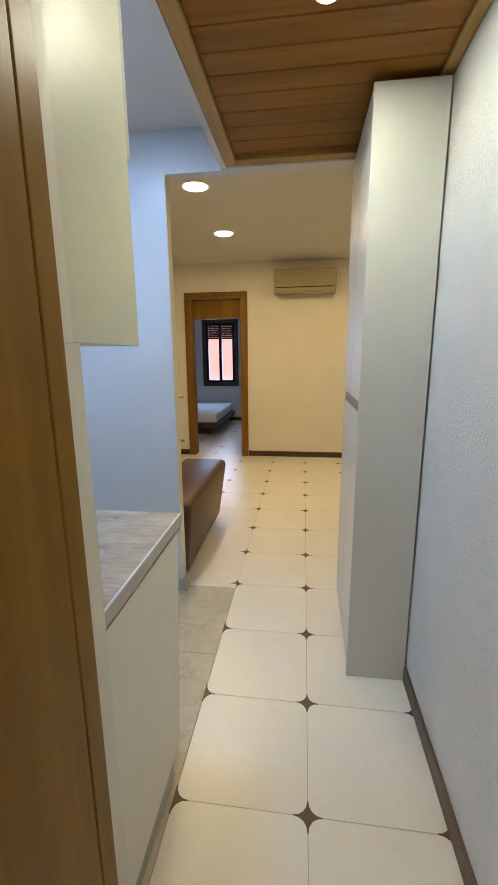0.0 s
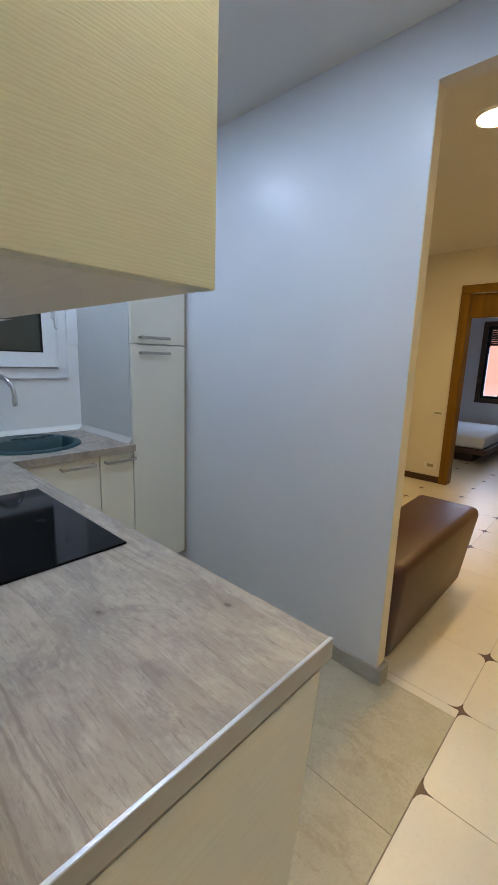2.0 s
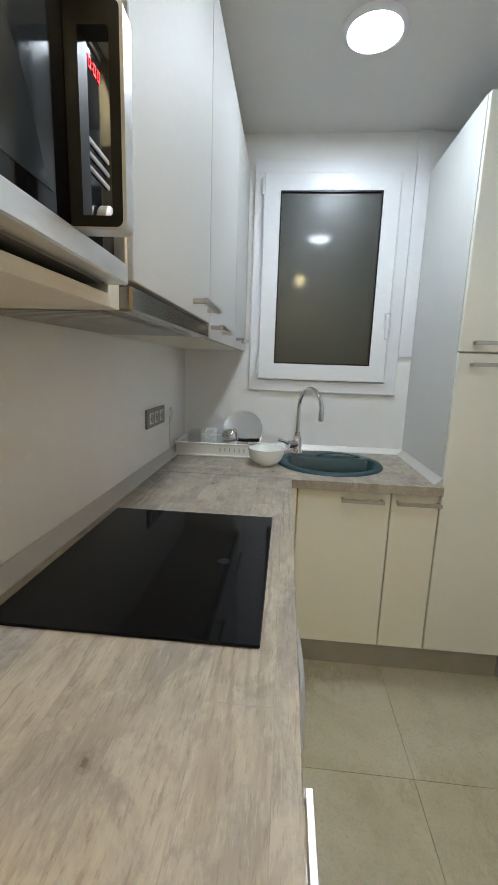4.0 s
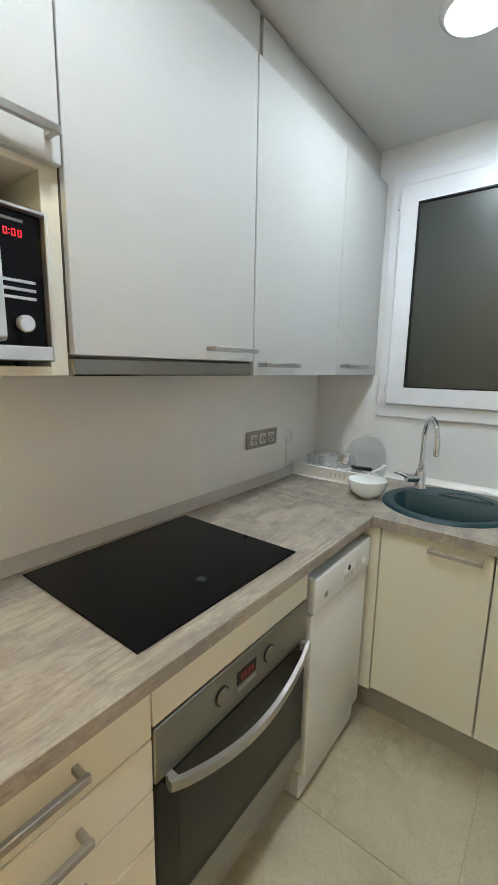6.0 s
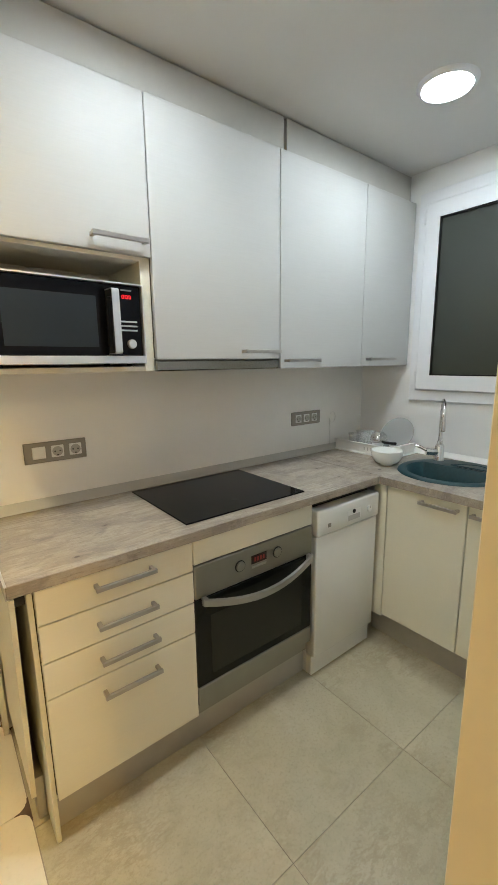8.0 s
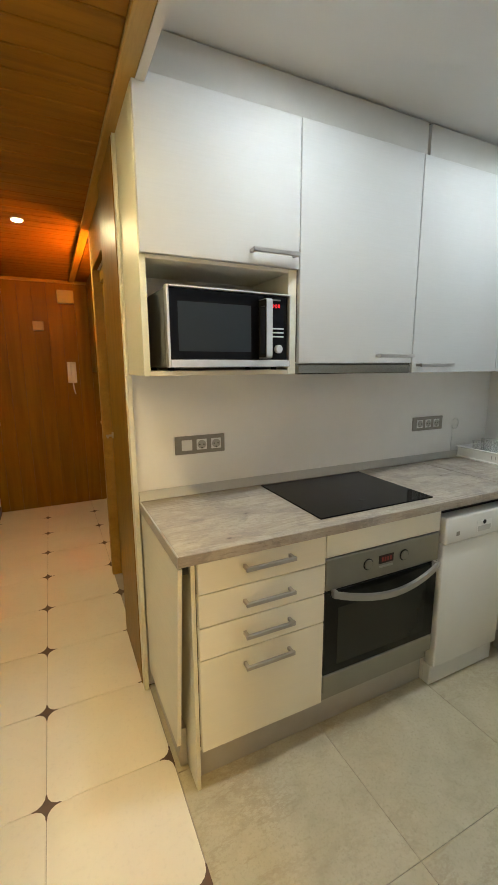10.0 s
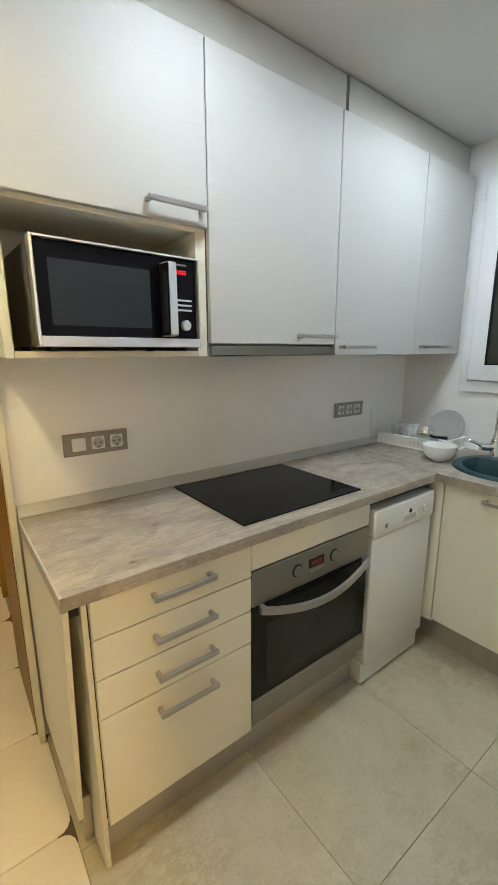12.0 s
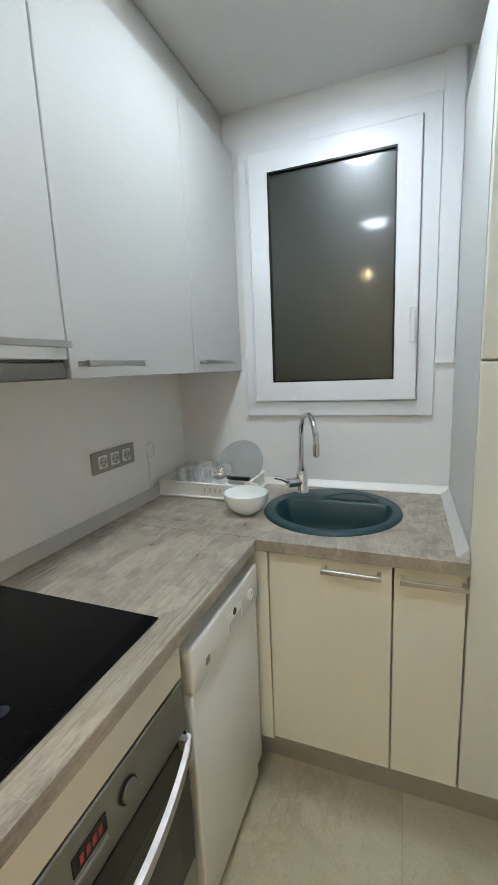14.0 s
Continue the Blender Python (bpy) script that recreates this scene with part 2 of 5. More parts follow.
M_ALU = plain("brushed_aluminium", (0.46, 0.44, 0.41), 0.30, 0.9, scale=20)
M_UPSTAND = plain("pale_grey_upstand", (0.52, 0.51, 0.48), 0.4, vary=0.05)
M_EDGE = plain("aluminium_edge", (0.72, 0.72, 0.72), 0.3, 0.85, scale=20)
M_EDGEBODY = plain("satin_edge_band", (0.47, 0.45, 0.41), 0.42, 0.45, scale=20)
M_STEEL = plain("stainless_steel", (0.31, 0.303, 0.265), 0.34, 0.9, scale=10)
M_RAIL = plain("polished_dark_steel", (0.25, 0.24, 0.21), 0.2, 0.9, scale=10)
M_CHROME = plain("chrome", (0.75, 0.75, 0.76), 0.09, 1.0, vary=0.02)
M_HOB = plain("black_glass", (0.004, 0.004, 0.005), 0.06, vary=0.02, Specular_IOR_Level=0.13)
M_OVENGLASS = plain("oven_glass", (0.008, 0.009, 0.008), 0.12, vary=0.02, Specular_IOR_Level=0.22)
M_OVENWIN = plain("oven_inner_window", (0.020, 0.021, 0.017), 0.16, vary=0.1, Specular_IOR_Level=0.3)
M_MWBODY = plain("dark_grey_enamel", (0.13, 0.13, 0.125), 0.4, vary=0.1)
M_MWGLASS = plain("microwave_window", (0.022, 0.027, 0.032), 0.10, vary=0.02, Specular_IOR_Level=0.2)
M_BLACK = plain("black_plastic", (0.010, 0.010, 0.010), 0.35, Specular_IOR_Level=0.25)
# near-black that stands for shade inside gaps and recesses
M_DARK = plain("deep_shade", (0.03, 0.028, 0.025), 0.8)
# brown-black for the shade seen through gaps between fronts
M_GAP = plain("joint_shade", (0.085, 0.068, 0.045), 0.8)
M_WHITEPL = plain("white_plastic", (0.80, 0.80, 0.77), 0.35, vary=0.03)
M_ENAMEL = plain("white_enamel", (0.80, 0.80, 0.76), 0.25, vary=0.03)
M_PVC = plain("white_pvc_frame", (0.74, 0.752, 0.775), 0.34, vary=0.02)
M_SINK = plain("green_composite", (0.010, 0.045, 0.055), 0.45, vary=0.2, scale=60)
# sink green darkened for the shade in the soap tray
M_SINKDEEP = plain("shaded_green_composite", (0.004, 0.018, 0.024), 0.3, vary=0.2, scale=60)
M_CORD = plain("pale_cord", (0.78, 0.78, 0.75), 0.35)
M_CERAMIC = plain("white_ceramic", (0.80, 0.82, 0.80), 0.12, vary=0.02)
M_SOCKET = plain("grey_socket_plate", (0.30, 0.28, 0.24), 0.4, 0.3)
M_WOOD = timber("varnished_oak", (0.17, 0.086, 0.005), (0.245, 0.132, 0.007), 0.36, "z", spec=0.16, veil=0.25)
M_WOODX = timber("varnished_oak_ceiling", (0.195, 0.082, 0.007), (0.305, 0.134, 0.012), 0.45, "x", coat=0.05, spec=0.2, veil=0.4)
M_TRIM = timber("pale_oak_trim", (0.32, 0.185, 0.030), (0.43, 0.26, 0.050), 0.4, "y", coat=0.2)
M_TRIMX = timber("pale_oak_trim_cross", (0.32, 0.185, 0.030), (0.43, 0.26, 0.050), 0.4, "x", coat=0.2)
M_TRIMGREY = plain("beige_edge_strip", (0.42, 0.38, 0.29), 0.5)
M_DARKWOOD = timber("dark_wood_base", (0.05, 0.025, 0.014), (0.10, 0.05, 0.028), 0.45, "x")
M_SKIRT = timber("brown_skirting", (0.09, 0.055, 0.035), (0.15, 0.095, 0.06), 0.45, "y")
M_TILE = stone_tile("cream_floor_tile", (0.73, 0.68, 0.565), (0.79, 0.745, 0.63), (0.68, 0.62, 0.50), 0.30, 1.6, 0.10, 0.0, 0.02)
M_STAR = stone_tile("brown_star_inset", (0.075, 0.04, 0.028), (0.11, 0.06, 0.04), (0.06, 0.035, 0.025), 0.35, 8.0)
M_GREYTILE = stone_tile("grey_stone_tile", (0.43, 0.388, 0.262), (0.525, 0.482, 0.352), (0.35, 0.298, 0.190), 0.36, 2.4, 0.45, 0.05, veins=(0.29, 0.212, 0.122))
M_GREYSKIRT = stone_tile("grey_stone_skirting", (0.34, 0.32, 0.27), (0.42, 0.40, 0.34), (0.28, 0.26, 0.21), 0.45, 3.0)
M_GROUT = plain("grout", (0.36, 0.32, 0.26), 0.85)
M_LEATHER = plain("brown_leather", (0.058, 0.020, 0.013), 0.40, vary=0.25, scale=9, fine=0.25)
M_RED = plain("dark_red_fabric", (0.16, 0.02, 0.02), 0.8, vary=0.2)
M_SHEET = plain("white_mattress", (0.78, 0.79, 0.82), 0.85, vary=0.05)
M_FROST = Mat("frosted_dark_glass", (0.014, 0.020, 0.013), 0.38, Specular_IOR_Level=0.8, Coat_Weight=0.4, Coat_Roughness=0.08).m
M_GLASS = Mat("clear_glass", (0.92, 0.95, 0.95), 0.04, Alpha=0.17, Specular_IOR_Level=0.9).m
M_SHAFT = plain("dim_shaft_wall", (0.10, 0.10, 0.09), 0.9)
# cream darkened to olive for the shade on the air conditioner's front
M_ACBODY = plain("dimmed_cream_plastic", (0.38, 0.33, 0.18), 0.45, vary=0.05)
M_LED = glow("cool_led", (0.85, 0.92, 1.0), KITCHEN_LIGHT)
M_WARMLED = glow("warm_led", (1.0, 0.61, 0.20), LIVING_LIGHT)
M_SPOT = glow("warm_spot", (1.0, 0.79, 0.42), SPOT_LIGHT)
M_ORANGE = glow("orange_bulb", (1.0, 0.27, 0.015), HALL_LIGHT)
M_REDLED = glow("red_digits", (1.0, 0.012, 0.02), 1.6, (0.05, 0.005, 0.005))
M_DIMRED = glow("dim_red_digits", (0.6, 0.05, 0.03), 0.16, (0.05, 0.01, 0.01))


# ---- mesh helpers ----
def box(x0, x1, y0, y1, z0, z1, bevel=0.0, bm=None, seg=1):
    made = bm or bmesh.new()
    lo, hi = (min(x0, x1), min(y0, y1), min(z0, z1)), (max(x0, x1), max(y0, y1), max(z0, z1))
    vs = [made.verts.new((lo[0] if i & 1 == 0 else hi[0], lo[1] if i & 2 == 0 else hi[1], lo[2] if i & 4 == 0 else hi[2])) for i in range(8)]
    fs = [made.faces.new([vs[i] for i in q]) for q in ((0, 2, 3, 1), (4, 5, 7, 6), (0, 1, 5, 4), (2, 6, 7, 3), (0, 4, 6, 2), (1, 3, 7, 5))]
    if bevel:
        es = list({e for f in fs for e in f.edges})
        bmesh.ops.bevel(made, geom=es, offset=bevel, segments=seg, affect="EDGES", profile=0.5)
    return made


def lathe(profile, center, steps=32, bm=None, sx=1.0, sy=1.0):
    """Turns (radius, height) pairs about the upright axis through center."""
    made = bm or bmesh.new()
    rings = []
    for r, h in profile:
        if r < 1e-6:
            rings.append([made.verts.new((center[0], center[1], center[2] + h))])
        else:
            rings.append([made.verts.new((center[0] + sx * r * math.cos(2 * math.pi * k / steps), center[1] + sy * r * math.sin(2 * math.pi * k / steps), center[2] + h)) for k in range(steps)])
    for a, b in zip(rings, rings[1:]):
        for k in range(steps):
            j = (k + 1) % steps
            if len(a) == 1 and len(b) == 1:
                continue
            if len(a) == 1:
                made.faces.new((a[0], b[k], b[j]))
            elif len(b) == 1:
                made.faces.new((a[k], a[j], b[0]))
            else:
                made.faces.new((a[k], a[j], b[j], b[k]))
    bmesh.ops.recalc_face_normals(made, faces=made.faces)
    return made


def tube(points, radius, bm=None, steps=12):
    """A round tube along points."""
    made = bm or bmesh.new()
    pts = [Vector(p) for p in points]
    rings = []
    up = Vector((0.123, 0.456, 0.881)).normalized()
    for i, p in enumerate(pts):
        d = (pts[min(i + 1, len(pts) - 1)] - pts[max(i - 1, 0)]).normalized()
        side = d.cross(up).normalized()
        other = side.cross(d).normalized()
        rings.append([made.verts.new(p + radius * (math.cos(2 * math.pi * k / steps) * side + math.sin(2 * math.pi * k / steps) * other)) for k in range(steps)])
    for a, b in zip(rings, rings[1:]):
        for k in range(steps):
            made.faces.new((a[k], a[(k + 1) % steps], b[(k + 1) % steps], b[k]))
    made.faces.new(rings[0][::-1])
    made.faces.new(rings[-1])
    bmesh.ops.recalc_face_normals(made, faces=made.faces)
    return made


def cyl(center, radius, length, axis="z", bm=None, steps=24, bevel=0.0):
    """A round disc or rod from center along the axis."""
    made = bmesh.new()
    lathe([(0, 0), (radius - bevel, 0), (radius, bevel), (radius, length - bevel), (radius - bevel, length), (0, length)] if bevel else [(0, 0), (radius, 0), (radius, length), (0, length)], (0, 0, 0), steps, made)
    turn = {"z": Matrix(), "x": Matrix.Rotation(radians(90), 4, "Y"), "y": Matrix.Rotation(radians(-90), 4, "X")}[axis]
    bmesh.ops.transform(made, matrix=Matrix.Translation(center) @ turn, verts=made.verts)
    if bm is None:
        return made
    return merge(bm, made)


def merge(bm, other):
    me = bpy.data.meshes.new("join")
    other.to_mesh(me)
    other.free()
    bm.from_mesh(me)
    bpy.data.meshes.remove(me)
    return bm


def mesh_of(name, bm, mat, smooth=False):
    me = bpy.data.meshes.new(name)
    bm.to_mesh(me)
    bm.free()
    me.materials.append(mat)
    if smooth:
        me.polygons.foreach_set("use_smooth", [True] * len(me.polygons))
        me.set_sharp_from_angle(angle=radians(40))
    return me


def part(name, bm, mat, parent, label="", smooth=False):
    ob = new(name, mesh_of(name, bm, mat, smooth))
    if parent is not None:
        ob.parent = parent
        if parent.type == "EMPTY":
            ob.matrix_parent_inverse = Matrix.Translation(-parent.location)
    return tagged(ob, label)


def thing(name, at, label, category, group="", kind=""):
    ob = new(name)
    ob.empty_display_size = 0.1
    ob.location = at
    return tagged(ob, label, category, group, kind)


def solid(name, bm, mat, label, category="", kind="structure", smooth=False):
    return tagged(part(name, bm, mat, None, "", smooth), label, category, "", kind)


def bar_handle(p, axis, out, length, parent, drop=0.0):
    """A flat bar on two posts. p: its middle on the front; axis: along x, y; out: the way the front faces."""
    bm = bmesh.new()
    h, o = length / 2, Vector(out)
    for s in (-1, 1):
        a = Vector(p) + (Vector((1, 0, 0)) if axis == "x" else Vector((0, 1, 0))) * s * (h - 0.008)
        b0, b1 = a + o * 0.0 - Vector((0.006, 0.006, 0.006)), a + o * 0.028 + Vector((0.006, 0.006, 0.006))
        xs, ys = sorted((b0.x, b1.x)), sorted((b0.y, b1.y))
        if out[0] > 0:
            xs = [a.x, a.x + 0.03]
        if out[1] > 0:
            ys = [a.y, a.y + 0.03]
        box(xs[0], xs[1], ys[0], ys[1], a.z - 0.006, a.z + 0.006, 0.001, bm)
    c = Vector(p) + o * 0.03
    if axis == "x":
        box(c.x - h, c.x + h, c.y - 0.004, c.y + 0.007, c.z - 0.0075, c.z + 0.0075, 0.0015, bm)
    else:
        box(c.x - 0.004, c.x + 0.007, c.y - h, c.y + h, c.z - 0.0075, c.z + 0.0075, 0.0015, bm)
    return part("handle", bm, M_ALU, parent, "brushed metal bar handle")

# ---- large structure ----
XE = -0.385          # kitchen's open side
YB, YF, YP = 0.80, 2.385, 2.452  # kitchen back wall, far wall faces
XW = -2.625          # window wall face
ZK, ZW, ZL = 2.488, 2.318, 2.585  # ceilings: kitchen, wooden corridor, living room
XR = 0.477           # corridor's plastered wall
YL = 5.83            # living room far wall
YBED = 9.0

solid("wall_kitchen_back", box(XW - 0.14, -0.521, 0.70, YB, 0, 2.7), M_SPLASH, "plain grey-white painted kitchen wall behind the worktop", "wall")
solid("wall_kitchen_far", box(XW - 0.14, -0.701, YF, YP, 0, 2.75), M_WALL, "smooth satin white partition wall of the kitchen", "wall")
solid("wall_partition_end", box(-0.701, -0.697, YF + 0.001, YP - 0.0005, 0.076, 2.2915, 0.0015), M_ENDCAP, "cream end of the kitchen partition", "wall")
solid("lintel", box(-0.701, -0.412, YF, YP, 2.292, 2.75), M_WALL, "white painted lintel over the kitchen opening", "wall")
bm = box(-0.412, 0.477, 2.372, YP, 2.294, 2.75)
solid("lintel_corridor", bm, M_WALL, "white plaster edge at the end of the wooden ceiling", "wall")
# window wall with its opening
bm = bmesh.new()
WY0, WY1, WZ0, WZ1 = 1.195, 1.90, 1.275, 2.33
box(XW - 0.14, XW, YB, WY0, 0, 2.6, 0, bm)
box(XW - 0.14, XW, WY1, YF, 0, 2.6, 0, bm)
box(XW - 0.14, XW, WY0, WY1, 0, WZ0, 0, bm)
box(XW - 0.14, XW, WY0, WY1, WZ1, 2.6, 0, bm)
solid("wall_window", bm, M_WINWALL, "white painted kitchen wall with the window over the sink", "wall")
# unseen closed box, added so that it stays dark behind the pane
bm = bmesh.new()
box(XW - 1.2, XW - 1.15, 0.5, 2.6, 0.4, 3.2, 0, bm)
box(XW - 1.2, XW - 0.145, 0.45, 0.5, 0.4, 3.2, 0, bm)
box(XW - 1.2, XW - 0.145, 2.6, 2.65, 0.4, 3.2, 0, bm)
box(XW - 1.2, XW - 0.145, 0.45, 2.65, 0.35, 0.4, 0, bm)
box(XW - 1.2, XW - 0.145, 0.45, 2.65, 3.2, 3.25, 0, bm)
solid("sky_block_shaft", bm, M_SHAFT, "unseen closed shaft that keeps the sky off the kitchen window", "shaft")
solid("ceiling_kitchen", box(XW - 0.14, -0.412, 0.70, YF, ZK, ZK + 0.08), M_CEIL, "flat matt white kitchen ceiling", "ceiling")
solid("ceiling_edge", box(-0.412, -0.386, 0.80, 2.372, 2.298, 2.59), M_CEIL, "white plastered step between kitchen and wooden ceiling", "ceiling")
# wooden corridor ceiling: boards with grooves
bm = bmesh.new()
y = 2.387
while y > -2.2:
    box(-0.332, 0.44, y - 0.1035, min(y, 2.312), ZW, ZW + 0.012, 0.0025, bm)
    y -= 0.1075
box(-0.385, XR, -2.2, 2.372, ZW + 0.012, ZW + 0.05, 0, bm)
solid("ceiling_corridor", bm, M_WOODX, "varnished tongue-and-groove wooden corridor ceiling", "ceiling")
bm = box(-0.386, -0.332, -2.2, 2.372, 2.300, ZW + 0.01, 0.003)
solid("trim_ceiling_west", bm, M_TRIM, "pale varnished wooden ceiling trim", "trim")
solid("trim_ceiling_east", box(0.438, XR - 0.001, -2.2, 2.312, 2.301, ZW + 0.008, 0.003), M_TRIM, "pale varnished wooden ceiling trim", "trim")
solid("trim_ceiling_end", box(-0.332, XR - 0.001, 2.312, 2.3715, 2.3005, ZW + 0.009, 0.003), M_TRIMX, "pale varnished wooden ceiling trim", "trim")

solid("wall_corridor_east", box(XR, XR + 0.12, -2.3, 2.9, 0, 2.75), M_STUCCO, "rough white stippled plaster corridor wall", "wall")
solid("baseboard_east", box(XR - 0.012, XR, -2.14, 1.80, 0, 0.075, 0.003), M_SKIRT, "brown skirting along the plaster wall", "baseboard")
# kitchen skirting of grey stone
solid("baseboard_kitchen", box(-1.965, -0.701, YF - 0.012, YF, 0, 0.075, 0.002), M_GREYSKIRT, "grey stone skirting", "baseboard")
solid("baseboard_partition_end", box(-0.701, -0.676, YF - 0.012, YP, 0, 0.075, 0.002), M_GREYSKIRT, "grey stone skirting at the wall end", "baseboard")

# corridor west side: wooden casing and a closed door
solid("wall_corridor_west", box(-0.521, -0.411, 0.335, YB, 0, 2.7), M_SPLASH, "painted wall end behind the wooden casing", "wall")
solid("wall_over_door", box(-0.52, -0.41, -0.40, 0.33, 2.06, 2.5), M_CREAM, "cream wall over the corridor door", "wall")
casing = thing("wooden_casing", (-0.40, 0.55, 0), "varnished oak wall casing with a grooved edge beside the kitchen", "casing", kind="structure")
part("panel", box(-0.41, -0.3585, 0.335, 0.7345, 0, 2.2995, 0.0015), M_WOOD, casing)
part("edge_strip", box(-0.41, -0.357, 0.736, 0.7855, 0, 2.2995, 0.002), M_WOOD, casing)
solid("wall_end", box(-0.411, -0.3805, 0.7858, YB + 0.003, 0, 2.2975), M_SPLASH, "painted wall end between casing and splashback", "wall")
bm = box(-0.3800, -0.3595, 0.786, 0.834, 0, 1.4315, 0.001)
box(-0.3712, -0.3596, 0.7862, 0.8150, 1.4315, 2.2975, 0.001, bm)
solid("trim_wall_strip", bm, M_STRIP, "cream cover strip beside the kitchen units", "trim")
door = thing("door_1", (-0.45, -0.03, 0), "closed varnished oak door in the corridor", "door", kind="structure")
leaf = part("leaf", box(-0.475, -0.435, -0.34, 0.32, 0.008, 1.98, 0.003), M_WOOD, door)
part("header", box(-0.475, -0.42, -0.34, 0.33, 1.985, 2.06, 0.003), M_WOOD, door)
part("jamb", box(-0.48, -0.395, 0.322, 0.334, 0, 2.06, 0.002), M_WOOD, door)
part("jamb", box(-0.48, -0.375, -0.40, -0.342, 0, 2.2995, 0.004), M_TRIM, door, "pale oak jamb")
part("hinge", cyl((-0.428, 0.31, 1.76), 0.008, 0.10, "z", steps=10), M_ALU, door, "small brass hinge")
part("hinge", cyl((-0.428, 0.31, 0.22), 0.008, 0.10, "z", steps=10), M_ALU, door, "small brass hinge")
bm = cyl((-0.435, -0.27, 1.02), 0.02, 0.012, "x", steps=16)
tube([(-0.425, -0.27, 1.02), (-0.39, -0.27, 1.02), (-0.388, -0.20, 1.02)], 0.007, bm, 8)
part("door_handle", bm, M_ALU, door, "brass lever handle")

part("head_casing", box(-0.41, -0.379, -0.342, 0.334, 2.061, 2.2995, 0.003), M_WOOD, door)

# entrance hall behind
# coloured dark to put shade into the grooves between the planks
solid("wall_hall_back", box(-1.5, 0.6, -2.32, -2.2, 0, 2.6), M_DARKWOOD, "wall behind the hall panelling", "wall")
solid("wall_hall_west_side", box(-1.5, -1.4, -2.2, -0.40, 0, 2.6), M_CREAM, "cream wall of the hall recess", "wall")
solid("wall_hall_return", box(-1.4, -0.482, -0.40, -0.33, 0, 2.6), M_CREAM, "cream wall returning at the hall recess", "wall")
solid("ceiling_hall_recess", box(-1.5, -0.40, -2.2, -0.33, ZW, ZW + 0.06), M_WOODX, "varnished wooden ceiling of the hall recess", "ceiling")

# living room and bedroom shell
solid("wall_living_west", box(-3.3, -3.2, 2.49, YL, 0, 2.75), M_CREAM, "cream living room wall", "wall")
solid("wall_living_back", box(-3.3, XW - 0.14, 2.35, 2.49, 0, 2.75), M_CREAM, "cream living room wall", "wall")
solid("wall_living_east", box(2.3, 2.4, 2.9, YL, 0, 2.75), M_CREAM, "cream living room wall", "wall")
solid("wall_living_south", box(XR + 0.12, 2.4, 2.78, 2.9, 0, 2.75), M_CREAM, "cream living room wall", "wall")
solid("ceiling_living", box(-3.3, 2.4, YP, YL + 0.12, ZL, ZL + 0.1), M_CEIL, "flat white living room ceiling", "ceiling")
DX0, DX1 = -1.52, -0.835
bm = bmesh.new()
box(-3.3, DX0, YL, YL + 0.12, 0, 2.75, 0, bm)
box(DX1, 2.4, YL, YL + 0.12, 0, 2.75, 0, bm)
box(DX0, DX1, YL, YL + 0.12, 2.14, 2.75, 0, bm)
solid("wall_living_far", bm, M_CREAM, "cream painted living room wall with a doorway", "wall")
solid("baseboard_living", box(DX1 + 0.09, 2.3, YL - 0.014, YL, 0, 0.075, 0.003), M_DARKWOOD, "dark brown wooden skirting", "baseboard")
solid("baseboard_living_west", box(-3.2, DX0 - 0.09, YL - 0.014, YL, 0, 0.075, 0.003), M_DARKWOOD, "dark brown wooden skirting", "baseboard")
frame_d = thing("door_2", ((DX0 + DX1) / 2, YL, 0), "brown wooden door frame of the open bedroom doorway", "door frame", kind="structure")
part("casing", box(DX0 - 0.085, DX0 + 0.01, YL - 0.025, YL + 0.13, 0, 2.14, 0.004), M_WOOD, frame_d)
part("casing", box(DX1 - 0.01, DX1 + 0.085, YL - 0.025, YL + 0.13, 0, 2.14, 0.004), M_WOOD, frame_d)
part("head_casing", box(DX0 - 0.085, DX1 + 0.085, YL - 0.027, YL + 0.13, 2.142, 2.225, 0.004), M_WOOD, frame_d)
part("transom_panel", box(DX0 + 0.012, DX1 - 0.012, YL + 0.06, YL + 0.10, 1.89, 2.138, 0.003), M_WOOD, frame_d)

solid("wall_bedroom_west", box(-3.9, -3.8, YL + 0.12, YBED, 0, 2.75), M_BEDWALL, "pale bedroom wall", "wall")
solid("wall_bedroom_east", box(0.2, 0.3, YL + 0.12, YBED, 0, 2.75), M_BEDWALL, "pale bedroom wall", "wall")
solid("ceiling_bedroom", box(-3.9, 0.3, YL + 0.12, YBED + 0.15, 2.58, 2.68), M_CEIL, "white bedroom ceiling", "ceiling")
BX0, BX1, BZ0, BZ1 = -2.12, -1.41, 0.78, 2.11
bm = bmesh.new()
box(-3.9, BX0, YBED, YBED + 0.15, 0, 2.68, 0, bm)
box(BX1, 0.3, YBED, YBED + 0.15, 0, 2.68, 0, bm)
box(BX0, BX1, YBED, YBED + 0.15, 0, BZ0, 0, bm)
box(BX0, BX1, YBED, YBED + 0.15, BZ1, 2.68, 0, bm)
solid("wall_bedroom_window", bm, M_BEDWALL, "pale bedroom wall with a window", "wall")
solid("baseboard_bedroom", box(-3.8, 0.2, YBED - 0.014, YBED, 0, 0.075, 0.003), M_DARKWOOD, "dark brown wooden skirting", "baseboard")

# unseen outer shell, added to stop sky light leaking into the flat
bm = bmesh.new()
box(-4.1, 2.6, -2.5, 9.2, 2.76, 2.9, 0, bm)
solid("roof_sky_block", bm, M_CEIL, "unseen slab added over the flat to block the sky", "slab")
bm = bmesh.new()
box(-4.1, 2.6, -2.5, -2.35, 0, 2.76, 0, bm)
box(2.45, 2.6, -2.35, 9.2, 0, 2.76, 0, bm)
box(-4.1, -3.95, -2.35, 9.2, 0, 2.76, 0, bm)
